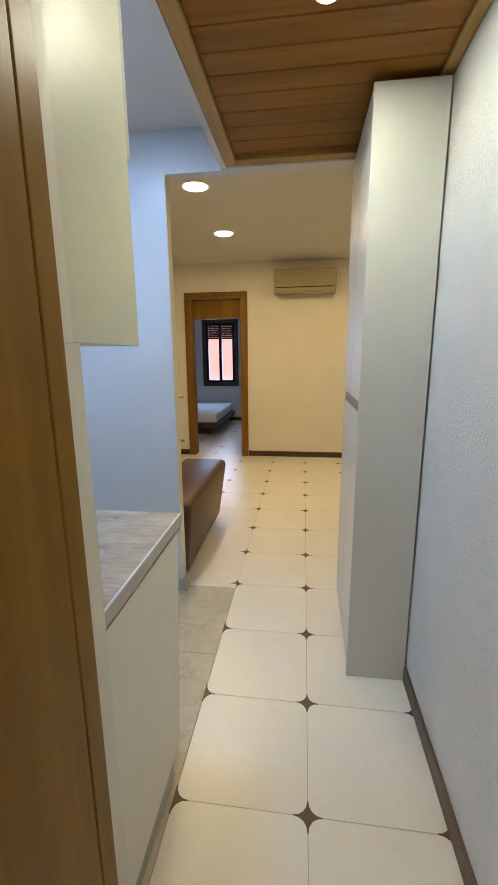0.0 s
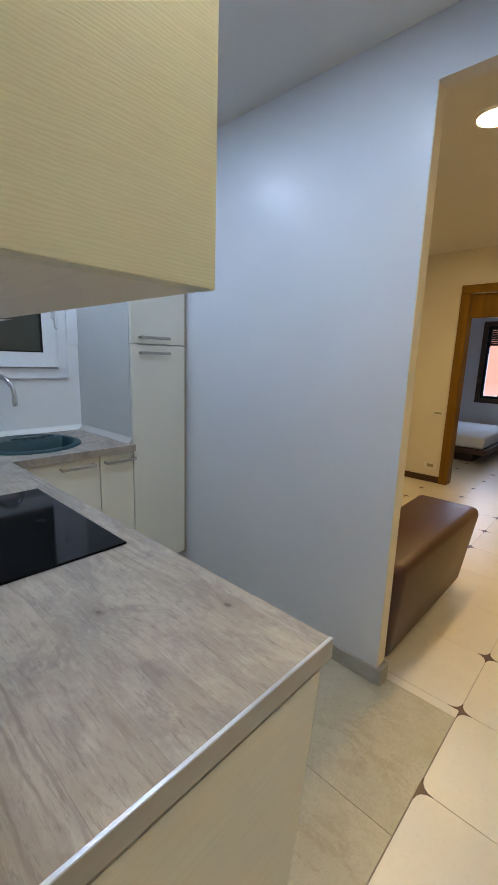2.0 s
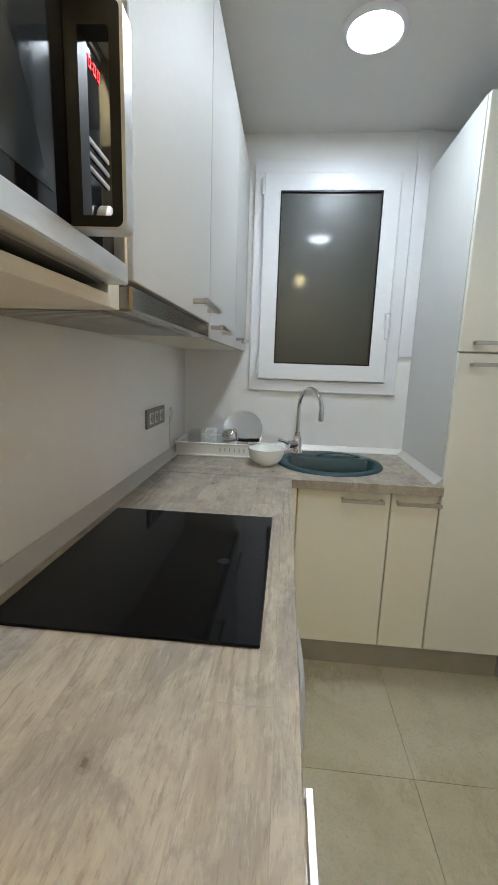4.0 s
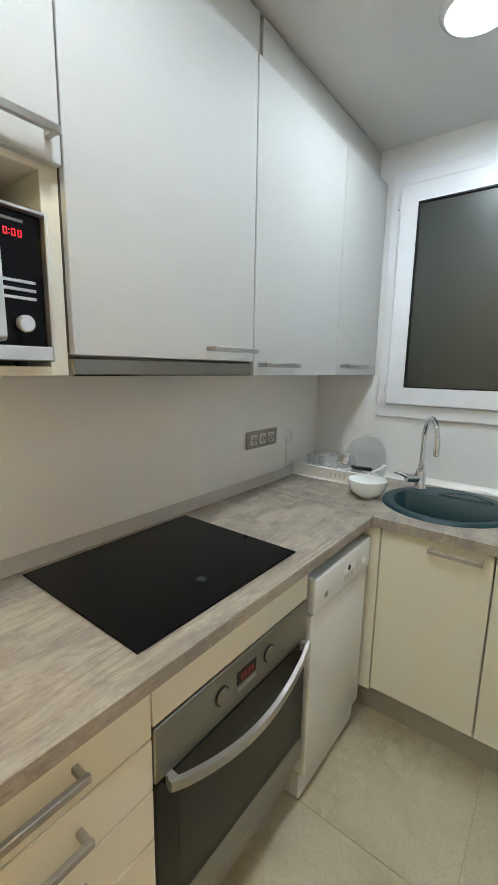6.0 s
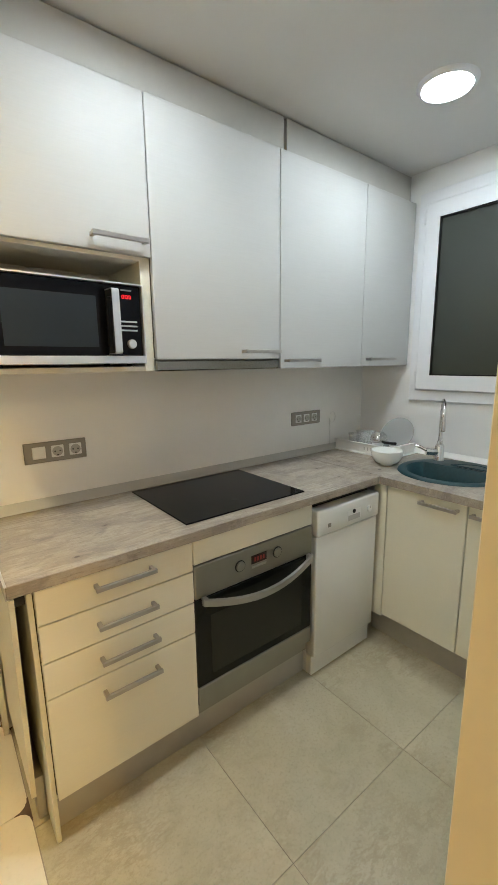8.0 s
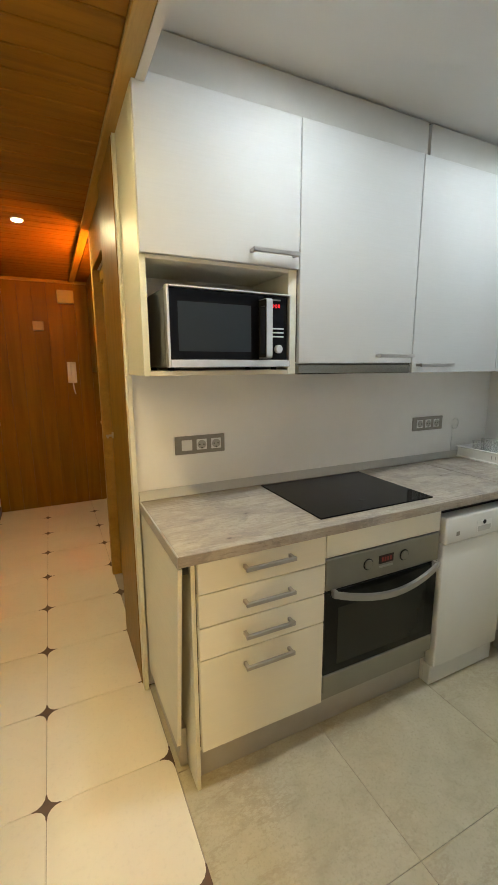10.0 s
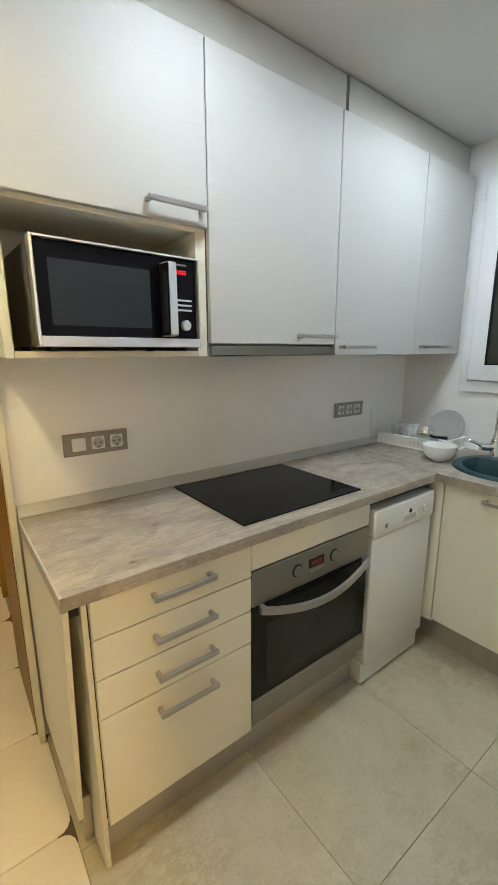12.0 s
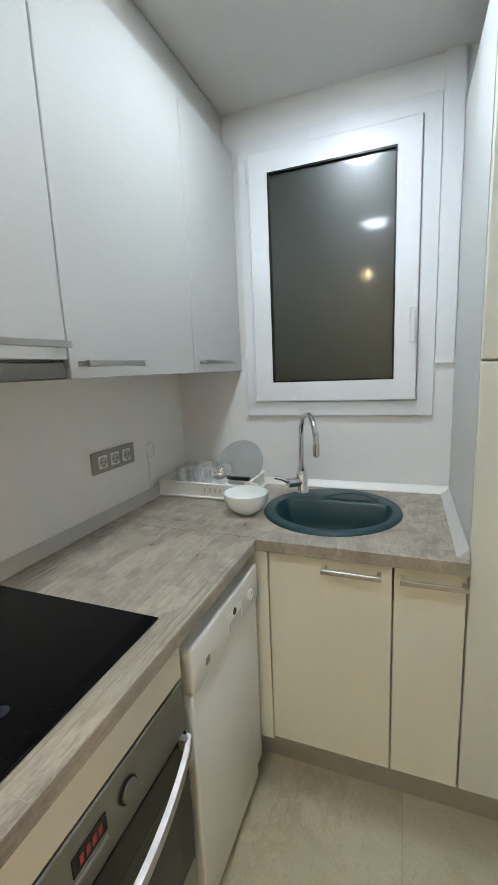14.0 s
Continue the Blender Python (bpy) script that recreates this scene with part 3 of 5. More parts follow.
solid("wall_sky_block", bm, M_CREAM, "unseen outer wall added to block the sky", "wall")

# ---- built-in kitchen ----
FY = 1.39   # base fronts
FX = -2.012  # sink fronts
ZT = 0.868  # underside of the worktop

# worktop, main run and sink run
wt = thing("worktop", (-1.3, 1.1, ZT), "grey-beige wood-look laminate worktop with metal edge strip", "worktop")
part("main_top", box(-2.0, -0.384, YB + 0.001, 1.407, ZT, 0.905, 0.002), M_TOP_X, wt)
part("end_strip", box(-0.384, -0.381, YB + 0.001, 1.4075, ZT, 0.9035), M_EDGEBODY, wt, "satin grey strip on the cut end")
part("edge_lip", box(-0.3875, -0.3805, YB + 0.001, 1.4078, 0.9036, 0.9062, 0.001), M_EDGE, wt, "shiny metal lip along the cut end")
SC = (-2.315, 1.59)
SR = 0.252
bm = bmesh.new()
outer = [bm.verts.new((x, y, 0.905)) for x, y in ((XW, YB + 0.001), (-2.0015, YB + 0.001), (-2.0015, 1.4075), (-1.984, 1.4075), (-1.984, 2.012), (XW, 2.012))]
inner = [bm.verts.new((SC[0] + 0.235 * math.cos(a), SC[1] + 0.235 * math.sin(a), 0.905)) for a in [2 * math.pi * k / 40 for k in range(40)]]
edges = [bm.edges.new((outer[i], outer[(i + 1) % 6])) for i in range(6)] + [bm.edges.new((inner[i], inner[(i + 1) % 40])) for i in range(40)]
bmesh.ops.triangle_fill(bm, edges=edges, use_beauty=True)
down = bmesh.ops.extrude_face_region(bm, geom=bm.faces[:])
bmesh.ops.translate(bm, vec=(0, 0, ZT - 0.905), verts=[v for v in down["geom"] if isinstance(v, bmesh.types.BMVert)])
bmesh.ops.recalc_face_normals(bm, faces=bm.faces)
part("sink_top", bm, M_TOP_Y, wt)
def cove(depth, height, length):
    """A rounded sealing strip: its back on x = 0, lying along y."""
    bm = bmesh.new()
    pts = [(0.0, 0.0), (depth, 0.0), (depth, height * 0.10)]
    pts += [(depth * (0.16 + 0.80 * (1 - k / 6) ** 1.15), height * (0.16 + 0.76 * (k / 6) ** 1.1)) for k in range(7)]
    pts += [(depth * 0.10, height), (0.0, height)]
    a = [bm.verts.new((x, 0.0, z)) for x, z in pts]
    b = [bm.verts.new((x, length, z)) for x, z in pts]
    bm.faces.new(a), bm.faces.new(b[::-1])
    for i in range(len(pts)):
        j = (i + 1) % len(pts)
        bm.faces.new((a[i], b[i], b[j], a[j]))
    bmesh.ops.recalc_face_normals(bm, faces=bm.faces)
    return bm
def placed(bm, at, turn):
    bmesh.ops.transform(bm, matrix=Matrix.Translation(at) @ Matrix.Rotation(radians(turn), 4, "Z"), verts=bm.verts)
    return bm
part("upstand", placed(cove(0.036, 0.034, 2.215), (-0.386, YB + 0.0005, 0.9052), 90), M_UPSTAND, wt, "pale grey rounded upstand strip along the wall", smooth=True)
part("upstand", placed(cove(0.026, 0.028, 1.172), (XW + 0.0005, YB + 0.037, 0.9052), 0), M_WHITEPL, wt, "white upstand strip under the window", smooth=True)
part("upstand", placed(cove(0.030, 0.030, 0.588), (-2.597, 2.0118, 0.9052), -90), M_UPSTAND, wt, "pale grey upstand strip beside the tall cabinet", smooth=True)

# hob
hob = thing("ceramic_hob", (-1.235, 1.1, 0.905), "black glass ceramic hob set flush in the worktop", "hob")
part("glass", box(-1.527, -0.943, 0.862, 1.345, 0.905, 0.911, 0.002), M_HOB, hob)
for k in range(4):
    part("touch_mark", cyl((-1.30 + 0.045 * k, 1.318, 0.911), 0.005, 0.0004, "z", None, 12), M_OVENGLASS, hob, "faint touch control mark")

part("centre_mark", cyl((-1.225, 1.242, 0.911), 0.014, 0.0004, "z", None, 20), M_MWGLASS, hob, "faint round centre mark")

# drawer unit
dr = thing("drawer_cabinet", (-0.69, 1.1, 0), "cream kitchen drawer cabinet with four grained fronts", "cabinet", "base units")
bm = bmesh.new()
box(-0.446, -0.432, YB + 0.003, 1.372, 0.0, ZT - 0.002, 0.001, bm)
part("side_panel", bm, M_SIDEY, dr)
part("body", box(-0.938, -0.4465, YB + 0.003, 1.362, 0.15, ZT - 0.003), M_CARCASS, dr)
# added backing, dark so the drawer gaps look shaded
part("gap_backing", box(-0.9375, -0.4470, 1.3622, 1.3664, 0.17, ZT - 0.004), M_GAP, dr, "dark sheet that shades the gaps between the drawers")
for z0, z1 in ((0.7545, 0.861), (0.6365, 0.7500), (0.5195, 0.6320), (0.168, 0.5150)):
    f = part("drawer", box(-0.937, -0.449, 1.368, FY, z0, z1, 0.0014), M_FRONT, dr)
    bar_handle((-0.697, FY, z1 - (0.040 if z1 > 0.8 else 0.054)), "x", (0, 1, 0), 0.19, f)
# leaning end panel
ep = thing("end_panel", (-0.39, 1.1, 0), "loose cream end panel under the worktop, gaping at the front", "panel")
bm = bmesh.new()
vs = [(-0.402, 0.806, 0.10), (-0.402, 1.285, 0.12), (-0.402, 1.385, ZT - 0.016), (-0.402, 0.806, ZT - 0.016)]
a = [bm.verts.new(v) for v in vs]
b = [bm.verts.new((v[0] + 0.014, v[1], v[2])) for v in vs]
bm.faces.new(a[::-1]), bm.faces.new(b)
for i in range(4):
    j = (i + 1) % 4
    bm.faces.new((a[i], a[j], b[j], b[i]))
bmesh.ops.recalc_face_normals(bm, faces=bm.faces)
part("panel", bm, M_SIDEY, ep)
# added dark strip gives the shadow line below the worktop end
part("shade_strip", box(-0.43, -0.404, 0.806, 1.36, ZT - 0.05, ZT - 0.001), M_DARK, ep, "dark strip added as shade under the worktop")
part("foot", box(-0.43, -0.404, 0.85, 1.26, 0.0, 0.16), M_PLINTH, ep, "grey plinth behind the panel")

# oven
ov = thing("built_in_oven", (-1.235, 1.1, 0.15), "stainless steel built-in oven with dark glass door", "oven")
part("body", box(-1.53, -0.9405, YB + 0.003, 1.366, 0.15, ZT - 0.003), M_STEEL, ov)
part("filler_panel", box(-1.529, -0.9405, 1.368, FY, 0.772, 0.862, 0.0025), M_FRONT, ov, "cream grained filler panel")
part("control_panel", box(-1.529, -0.9405, 1.368, FY + 0.002, 0.640, 0.767, 0.003), M_STEEL, ov)
part("glass_door", box(-1.529, -0.9405, 1.368, FY + 0.001, 0.283, 0.636, 0.003), M_OVENGLASS, ov, "dark oven door glass")
part("door_window", box(-1.468, -1.002, FY + 0.001, FY + 0.0016, 0.318, 0.560), M_OVENWIN, ov, "slightly paler inner window")
part("bottom_trim", box(-1.529, -0.9405, 1.368, FY + 0.003, 0.206, 0.281, 0.003), M_STEEL, ov)
for x in (-1.137, -1.324):
    bm = cyl((x, FY + 0.002, 0.708), 0.0235, 0.004, "y", bevel=0.001)
    k = part("knob_ring", bm, M_BLACK, ov)
    part("knob", cyl((x, FY + 0.004, 0.708), 0.0195, 0.006, "y", bevel=0.002), M_STEEL, k)
d = part("display", box(-1.268, -1.192, FY, FY + 0.004, 0.695, 0.730, 0.001), M_BLACK, ov, "dark clock display with dim red digits")
bm = bmesh.new()
for k in range(4):
    box(-1.256 + 0.014 * k, -1.248 + 0.014 * k, FY + 0.004, FY + 0.0045, 0.704, 0.721, 0, bm)
part("digits", bm, M_DIMRED, d)
part("button_strip", box(-1.266, -1.194, FY, FY + 0.005, 0.678, 0.686, 0.001), M_ALU, ov)
bm = bmesh.new()
N = 18
for i in range(N):
    u0, u1 = i / N, (i + 1) / N
    x0, x1 = -0.963 - 0.551 * u0, -0.963 - 0.551 * u1
    za, zb = 0.632 - 0.045 * math.sin(math.pi * u0), 0.632 - 0.045 * math.sin(math.pi * u1)
    ya, yb = FY + 0.012 + 0.034 * math.sin(math.pi * u0) ** 0.7, FY + 0.012 + 0.034 * math.sin(math.pi * min(u1, 0.9999)) ** 0.7
    q = [bm.verts.new(p) for p in ((x0, ya, za - 0.014), (x1, yb, zb - 0.014), (x1, yb, zb + 0.014), (x0, ya, za + 0.014), (x0, ya + 0.012, za - 0.012), (x1, yb + 0.012, zb - 0.012), (x1, yb + 0.012, zb + 0.012), (x0, ya + 0.012, za + 0.012))]
    for f in ((0, 1, 2, 3), (7, 6, 5, 4), (0, 4, 5, 1), (3, 2, 6, 7)):
        bm.faces.new([q[i2] for i2 in f])
    if i == 0:
        bm.faces.new((q[0], q[3], q[7], q[4]))
    if i == N - 1:
        bm.faces.new((q[1], q[5], q[6], q[2]))
for x in (-0.975, -1.502):
    box(x - 0.008, x + 0.008, FY, FY + 0.02, 0.618, 0.644, 0, bm)
bmesh.ops.remove_doubles(bm, verts=bm.verts, dist=0.0004)
bmesh.ops.recalc_face_normals(bm, faces=bm.faces)
part("handle", bm, M_ALU, ov, "curved brushed metal handle", smooth=True)

# dishwasher
DX_A, DX_B = -1.988, -1.552
dw = thing("dishwasher", (-1.77, 1.15, 0), "slim white enamel dishwasher under the worktop", "dishwasher")
part("body", box(DX_A + 0.002, DX_B - 0.002, YB + 0.01, 1.338, 0.0, 0.818), M_ENAMEL, dw)
part("door", box(DX_A, DX_B, 1.340, 1.398, 0.104, 0.702, 0.007, seg=3), M_ENAMEL, dw, smooth=True)
cp = part("control_panel", box(DX_A - 0.002, DX_B + 0.002, 1.340, 1.406, 0.705, 0.826, 0.009, seg=3), M_ENAMEL, dw, smooth=True)
part("grip", box(-1.845, -1.745, 1.4056, 1.4072, 0.732, 0.782, 0.0006), M_WHITEPL, cp, "white grip panel")
# no real hollow here: grey plate imitates the shade of the grip
part("grip_shadow", box(-1.838, -1.752, 1.4072, 1.4078, 0.733, 0.758), M_UPSTAND, cp, "grey plate painted as shade in the grip")
part("badge", box(-1.634, -1.614, 1.4056, 1.4075, 0.738, 0.757, 0.0005), M_SOCKET, cp, "small grey power button")
part("button", cyl((-1.793, 1.4072, 0.774), 0.010, 0.002, "y", steps=18), M_BLACK, cp, "small dark round button")
dial = part("dial", cyl((-1.905, 1.406, 0.762), 0.017, 0.010, "y", bevel=0.003), M_WHITEPL, cp, smooth=True)
part("pointer", box(-1.9065, -1.9035, 1.416, 1.4164, 0.764, 0.776), M_SOCKET, dial)
part("kick_plate", box(DX_A, DX_B, 1.3385, 1.378, 0.0, 0.100, 0.004), M_ENAMEL, dw)
# solid strip coloured dark as the shade over the dishwasher
solid("recess_shade", box(DX_A, DX_B, 1.330, 1.337, 0.8195, ZT - 0.002), M_DARK, "dark strip filling the shaded gap above the dishwasher", "gap")

# sink cabinets
def base_unit(y0, y1, hy, label):
    c = thing("sink_cabinet", ((FX + XW) / 2, (y0 + y1) / 2, 0), label, "cabinet", "base units")
    bm = bmesh.new()
    box(XW + 0.01, FX - 0.022, y0, y0 + 0.016, 0.15, 0.74, 0, bm)
    box(XW + 0.01, FX - 0.022, y1 - 0.016, y1, 0.15, 0.74, 0, bm)
    box(XW + 0.01, FX - 0.022, y0 + 0.016, y1 - 0.016, 0.15, 0.166, 0, bm)
    part("body", bm, M_CARCASS, c)
    d = part("door", box(FX - 0.020, FX, y0 + 0.002, y1 - 0.002, 0.163, 0.862, 0.0025), M_FRONT, c)
    bar_handle((FX, hy, 0.828), "y", (1, 0, 0), 0.175, d)
    return c

base_unit(1.435, 1.818, 1.70, "cream base cabinet under the sink with a bar handle")
base_unit(1.8195, 2.012, 1.925, "narrow cream base cabinet beside the tall cabinet")
solid("corner_post", box(FX - 0.02, FX, 1.36, 1.433, 0.15, ZT - 0.003, 0.002), M_FRONT, "cream corner filler between dishwasher and sink cabinet", "filler", kind="")
pl = thing("plinth", (-1.3, 1.33, 0), "grey metallic kitchen plinth", "plinth", kind="structure")
part("board", box(-1.550, -0.447, 1.312, 1.325, 0, 0.149), M_PLINTH, pl)
part("board", box(-2.105, -2.090, 1.33, YF - 0.013, 0, 0.149), M_PLINTH, pl)

# tall cabinet
tc = thing("tall_cabinet", ((FX + XW) / 2, 2.17, 0), "tall cream larder cabinet with two doors", "cabinet")
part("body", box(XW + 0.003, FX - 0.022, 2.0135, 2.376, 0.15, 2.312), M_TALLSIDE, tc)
for z0, z1, hz in ((0.163, 1.431, 1.389), (1.436, 2.310, 1.469)):
    d = part("door", box(FX - 0.020, FX, 2.0155, 2.364, z0, z1, 0.0025), M_TALLFRONT, tc)
    bar_handle((FX, 2.150, hz), "y", (1, 0, 0), 0.185, d)

part("filler_strip", box(FX - 0.03, FX - 0.010, 2.3665, 2.384, 0.15, 2.312, 0.001), M_TRIMGREY, tc, "beige filler strip against the wall")

# wall cabinets
UY = 1.135
ZU0, ZU1 = 1.433, 2.330

def wall_unit(x0, x1, z0, label, hx, hz, hl, hollow=False):
    c = thing("wall_cabinet", ((x0 + x1) / 2, 0.97, ZU0), label, "cabinet", "wall units")
    if hollow:
        part("side_panel", box(x1 - 0.022, x1, YB + 0.004, UY - 0.019, ZU0, ZU1, 0.001), M_ENDGRAIN, c)
        part("side_panel", box(x0, x0 + 0.036, YB + 0.004, UY - 0.021, ZU0, ZU1, 0.001), M_SIDEY, c)
        part("shelf", box(x0 + 0.036, x1 - 0.022, YB + 0.004, UY - 0.021, ZU0, ZU0 + 0.018, 0.001), M_SIDE, c)
        part("upper_box", box(x0 + 0.036, x1 - 0.022, YB + 0.004, UY - 0.021, z0 - 0.012, ZU1, 0.001), M_SIDE, c)
        part("back_panel", box(x0 + 0.036, x1 - 0.022, YB + 0.004, YB + 0.010, ZU0 + 0.018, z0 - 0.012), M_SIDE, c)
    else:
        part("body", box(x0, x1, YB + 0.002, UY - 0.024, z0 + 0.004, ZU1), M_SIDE, c)
        # same dark backing puts shade into the door gaps
        part("gap_backing", box(x0 + 0.0002, x1 - 0.0002, UY - 0.0238, UY - 0.0205, z0 + 0.005, ZU1 - 0.001), M_GAP, c, "dark sheet that shades the gaps round the door")
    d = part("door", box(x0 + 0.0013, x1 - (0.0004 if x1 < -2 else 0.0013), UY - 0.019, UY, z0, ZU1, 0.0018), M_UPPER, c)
    bar_handle((hx, UY, hz), "x", (0, 1, 0), hl, d)
    return c

wall_unit(-0.966, -0.372, 1.822, "cream wall cabinet with lift-up door over an open microwave niche", -0.852, 1.865, 0.19, True)
hoodcab = wall_unit(-1.571, -0.967, 1.475, "tall white wall cabinet door hiding the cooker hood", -1.452, 1.506, 0.195)
wall_unit(-2.162, -1.573, 1.432, "white grained wall cabinet with bar handle", -1.703, 1.466, 0.215)
wall_unit(-2.612, -2.163, 1.432, "white grained wall cabinet beside the window", -2.32, 1.47, 0.24)
hd = thing("cooker_hood", (-1.27, 0.97, 1.43), "slim stainless steel pull-out cooker hood", "cooker hood")
part("front_rail", box(-1.566, -0.966, UY - 0.03, UY - 0.002, 1.432, 1.471, 0.004), M_RAIL, hd, "dark glossy steel rail")
part("housing", box(-1.56, -0.97, YB + 0.01, UY - 0.032, 1.438, 1.476), M_STEEL, hd)
gf = part("grease_filter", box(-1.545, -0.985, YB + 0.035, UY - 0.065, 1.4362, 1.438), M_STEEL, hd, "ribbed metal grease filter")
for k in range(26):
    part("rib", box(-1.54 + k * 0.021, -1.527 + k * 0.021, YB + 0.04, UY - 0.07, 1.4345, 1.4362), M_ALU, gf)
fl = thing("filler_board", (-1.5, 1.1, 2.33), "white filler boards between wall cabinets and ceiling", "filler", kind="structure")
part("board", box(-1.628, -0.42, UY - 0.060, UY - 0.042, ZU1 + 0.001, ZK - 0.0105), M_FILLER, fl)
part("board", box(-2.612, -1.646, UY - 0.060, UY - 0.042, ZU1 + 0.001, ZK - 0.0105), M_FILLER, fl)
part("gap_strip", box(-1.646, -1.628, UY - 0.075, UY - 0.065, ZU1 + 0.001, ZK - 0.008), M_TRIM, fl, "brown gap between the boards")
# dark strip painted in for the shadow line under the ceiling
solid("shadow_gap", box(-2.612, -0.446, UY - 0.075, UY - 0.065, ZK - 0.012, ZK - 0.0005), M_DARK, "dark strip set in as shade above the filler boards", "gap")

# wardrobe in the corridor
wd = thing("corridor_wardrobe", (0.34, 2.15, 0), "tall pale grey lacquered corridor cupboard with handle recess", "wardrobe")
part("body", box(0.245, 0.470, 1.819, 2.425, 0.0, 2.292, 0.002), M_WARD, wd)
part("side_panel", box(0.222, 0.470, 1.80, 1.818, 0.0, 2.292, 0.002), M_WARD, wd)
for y0, y1 in ((1.820, 2.120), (2.123, 2.423)):
    part("door", box(0.224, 0.243, y0, y1, 0.06, 1.175, 0.002), M_WARD, wd)
    part("door", box(0.224, 0.243, y0, y1, 1.225, 2.290, 0.002), M_WARD, wd)
part("grip_rail", box(0.232, 0.244, 1.820, 2.423, 1.177, 1.223), M_SOCKET, wd, "dark metal handle recess")

# ---- lamps ----
def downlight(x, y, z, r, glowing, label, group, drop=0.006):
    c = thing("ceiling_light", (x, y, z), label, "ceiling light", group)
    part("rim", lathe([(r * 0.93, -drop), (r * 0.96, -drop - 0.003), (r * 1.10, -drop * 0.8), (r * 1.16, 0.0), (r * 0.93, 0.0)], (x, y, z), 48), M_PVC, c, smooth=True)
    part("diffuser", lathe([(0, -drop - 0.004), (r * 0.86, -drop - 0.003), (r * 0.925, -drop + 0.001), (r * 0.925, -0.001), (0, -0.001)], (x, y, z), 48), glowing, c, "glowing round diffuser")

downlight(-1.995, 1.606, ZK, 0.096, M_LED, "round cool white recessed ceiling light", "kitchen ceiling lights", 0.012)
downlight(-0.90, 1.60, ZK, 0.096, M_LED, "round cool white recessed ceiling light", "kitchen ceiling lights", 0.012)
downlight(-0.78, 3.33, ZL, 0.09, M_WARMLED, "round warm recessed ceiling light", "living room ceiling lights")
downlight(-0.80, 4.50, ZL, 0.09, M_WARMLED, "round warm recessed ceiling light", "living room ceiling lights")
# added light: only two living room lamps are in view
downlight(0.6, 4.50, ZL, 0.09, M_WARMLED, "round warm recessed ceiling light", "living room ceiling lights")
downlight(0.05, 1.46, ZW, 0.03, M_SPOT, "small warm spotlight in the wooden ceiling", "corridor spotlights")
downlight(0.012, -0.40, ZW, 0.03, M_SPOT, "small warm spotlight in the wooden ceiling", "corridor spotlights")
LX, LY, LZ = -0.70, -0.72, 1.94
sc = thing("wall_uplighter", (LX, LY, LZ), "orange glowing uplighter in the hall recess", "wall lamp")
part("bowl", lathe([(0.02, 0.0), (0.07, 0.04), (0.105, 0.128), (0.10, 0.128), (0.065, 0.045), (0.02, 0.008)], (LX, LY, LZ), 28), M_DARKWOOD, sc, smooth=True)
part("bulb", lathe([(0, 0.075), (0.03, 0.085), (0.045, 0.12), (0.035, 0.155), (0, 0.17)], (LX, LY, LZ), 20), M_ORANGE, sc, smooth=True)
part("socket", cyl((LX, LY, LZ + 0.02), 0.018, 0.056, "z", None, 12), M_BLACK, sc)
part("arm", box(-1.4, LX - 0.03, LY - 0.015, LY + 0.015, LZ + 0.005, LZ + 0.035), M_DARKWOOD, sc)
day = new("window_daylight", bpy.data.lights.new("window_daylight", "AREA"))
day.data.shape, day.data.size, day.data.size_y, day.data.energy, day.data.color = "RECTANGLE", 0.66, 1.25, 15.0, (0.80, 0.88, 1.0)
day.matrix_world = look(((BX0 + BX1) / 2, YBED + 0.13, 1.45), ((BX0 + BX1) / 2 + 0.2, 7.0, 0.6))

# ---- kitchen window ----
kw = thing("window_1", (XW, 1.55, 1.75), "white plastic kitchen window with dark frosted pane", "window", kind="structure")
X0 = XW
def ring(x0, x1, ya, yb, za, zb, w, bevel=0.003):
    """A welded rectangular frame in one piece, its face towards +x."""
    bm = bmesh.new()
    loops = []
    for x in (x0, x1):
        for k in (0.0, w):
            loops.append([bm.verts.new((x, y, z)) for y, z in ((ya + k, za + k), (yb - k, za + k), (yb - k, zb - k), (ya + k, zb - k))])
    bo, bi, fo, fi = loops
    rims = []
    for i in range(4):
        j = (i + 1) % 4
        bm.faces.new((bo[i], bo[j], bi[j], bi[i]))
        bm.faces.new((fo[i], fi[i], fi[j], fo[j]))
        bm.faces.new((bo[i], fo[i], fo[j], bo[j]))
        bm.faces.new((bi[i], bi[j], fi[j], fi[i]))
        rims += [bm.edges.get((fo[i], fo[j])), bm.edges.get((fi[i], fi[j]))]
    bmesh.ops.recalc_face_normals(bm, faces=bm.faces)
    if bevel:
        bmesh.ops.bevel(bm, geom=rims, offset=bevel, segments=2, affect="EDGES", profile=0.5)
    return bm
part("window_frame", ring(X0 - 0.05, X0 + 0.018, 1.160, 1.942, 1.226, 2.366, 0.062), M_PVC, kw)
sash = part("sash", ring(X0 - 0.03, X0 + 0.038, 1.209, 1.878, 1.290, 2.302, 0.088, 0.006), M_PVC, kw)
part("pane", box(X0 + 0.018, X0 + 0.026, 1.29, 1.80, 1.37, 2.22), M_FROST, sash, "dark frosted glass pane")
part("gasket", ring(X0 + 0.0262, X0 + 0.0385, 1.2935, 1.7935, 1.3745, 2.2175, 0.007, 0), M_BLACK, sash, "black rubber gasket")
bm = box(X0 + 0.036, X0 + 0.046, 1.848, 1.872, 1.565, 1.645, 0.004)
cyl((X0 + 0.044, 1.860, 1.625), 0.010, 0.03, "x", bm, 14)
box(X0 + 0.066, X0 + 0.080, 1.849, 1.871, 1.51, 1.64, 0.005, bm)
part("window_handle", bm, M_PVC, sash)
for z in (1.32, 2.20):
    part("hinge", cyl((X0 + 0.030, 1.205, z), 0.008, 0.075, "z", steps=12), M_PVC, sash)
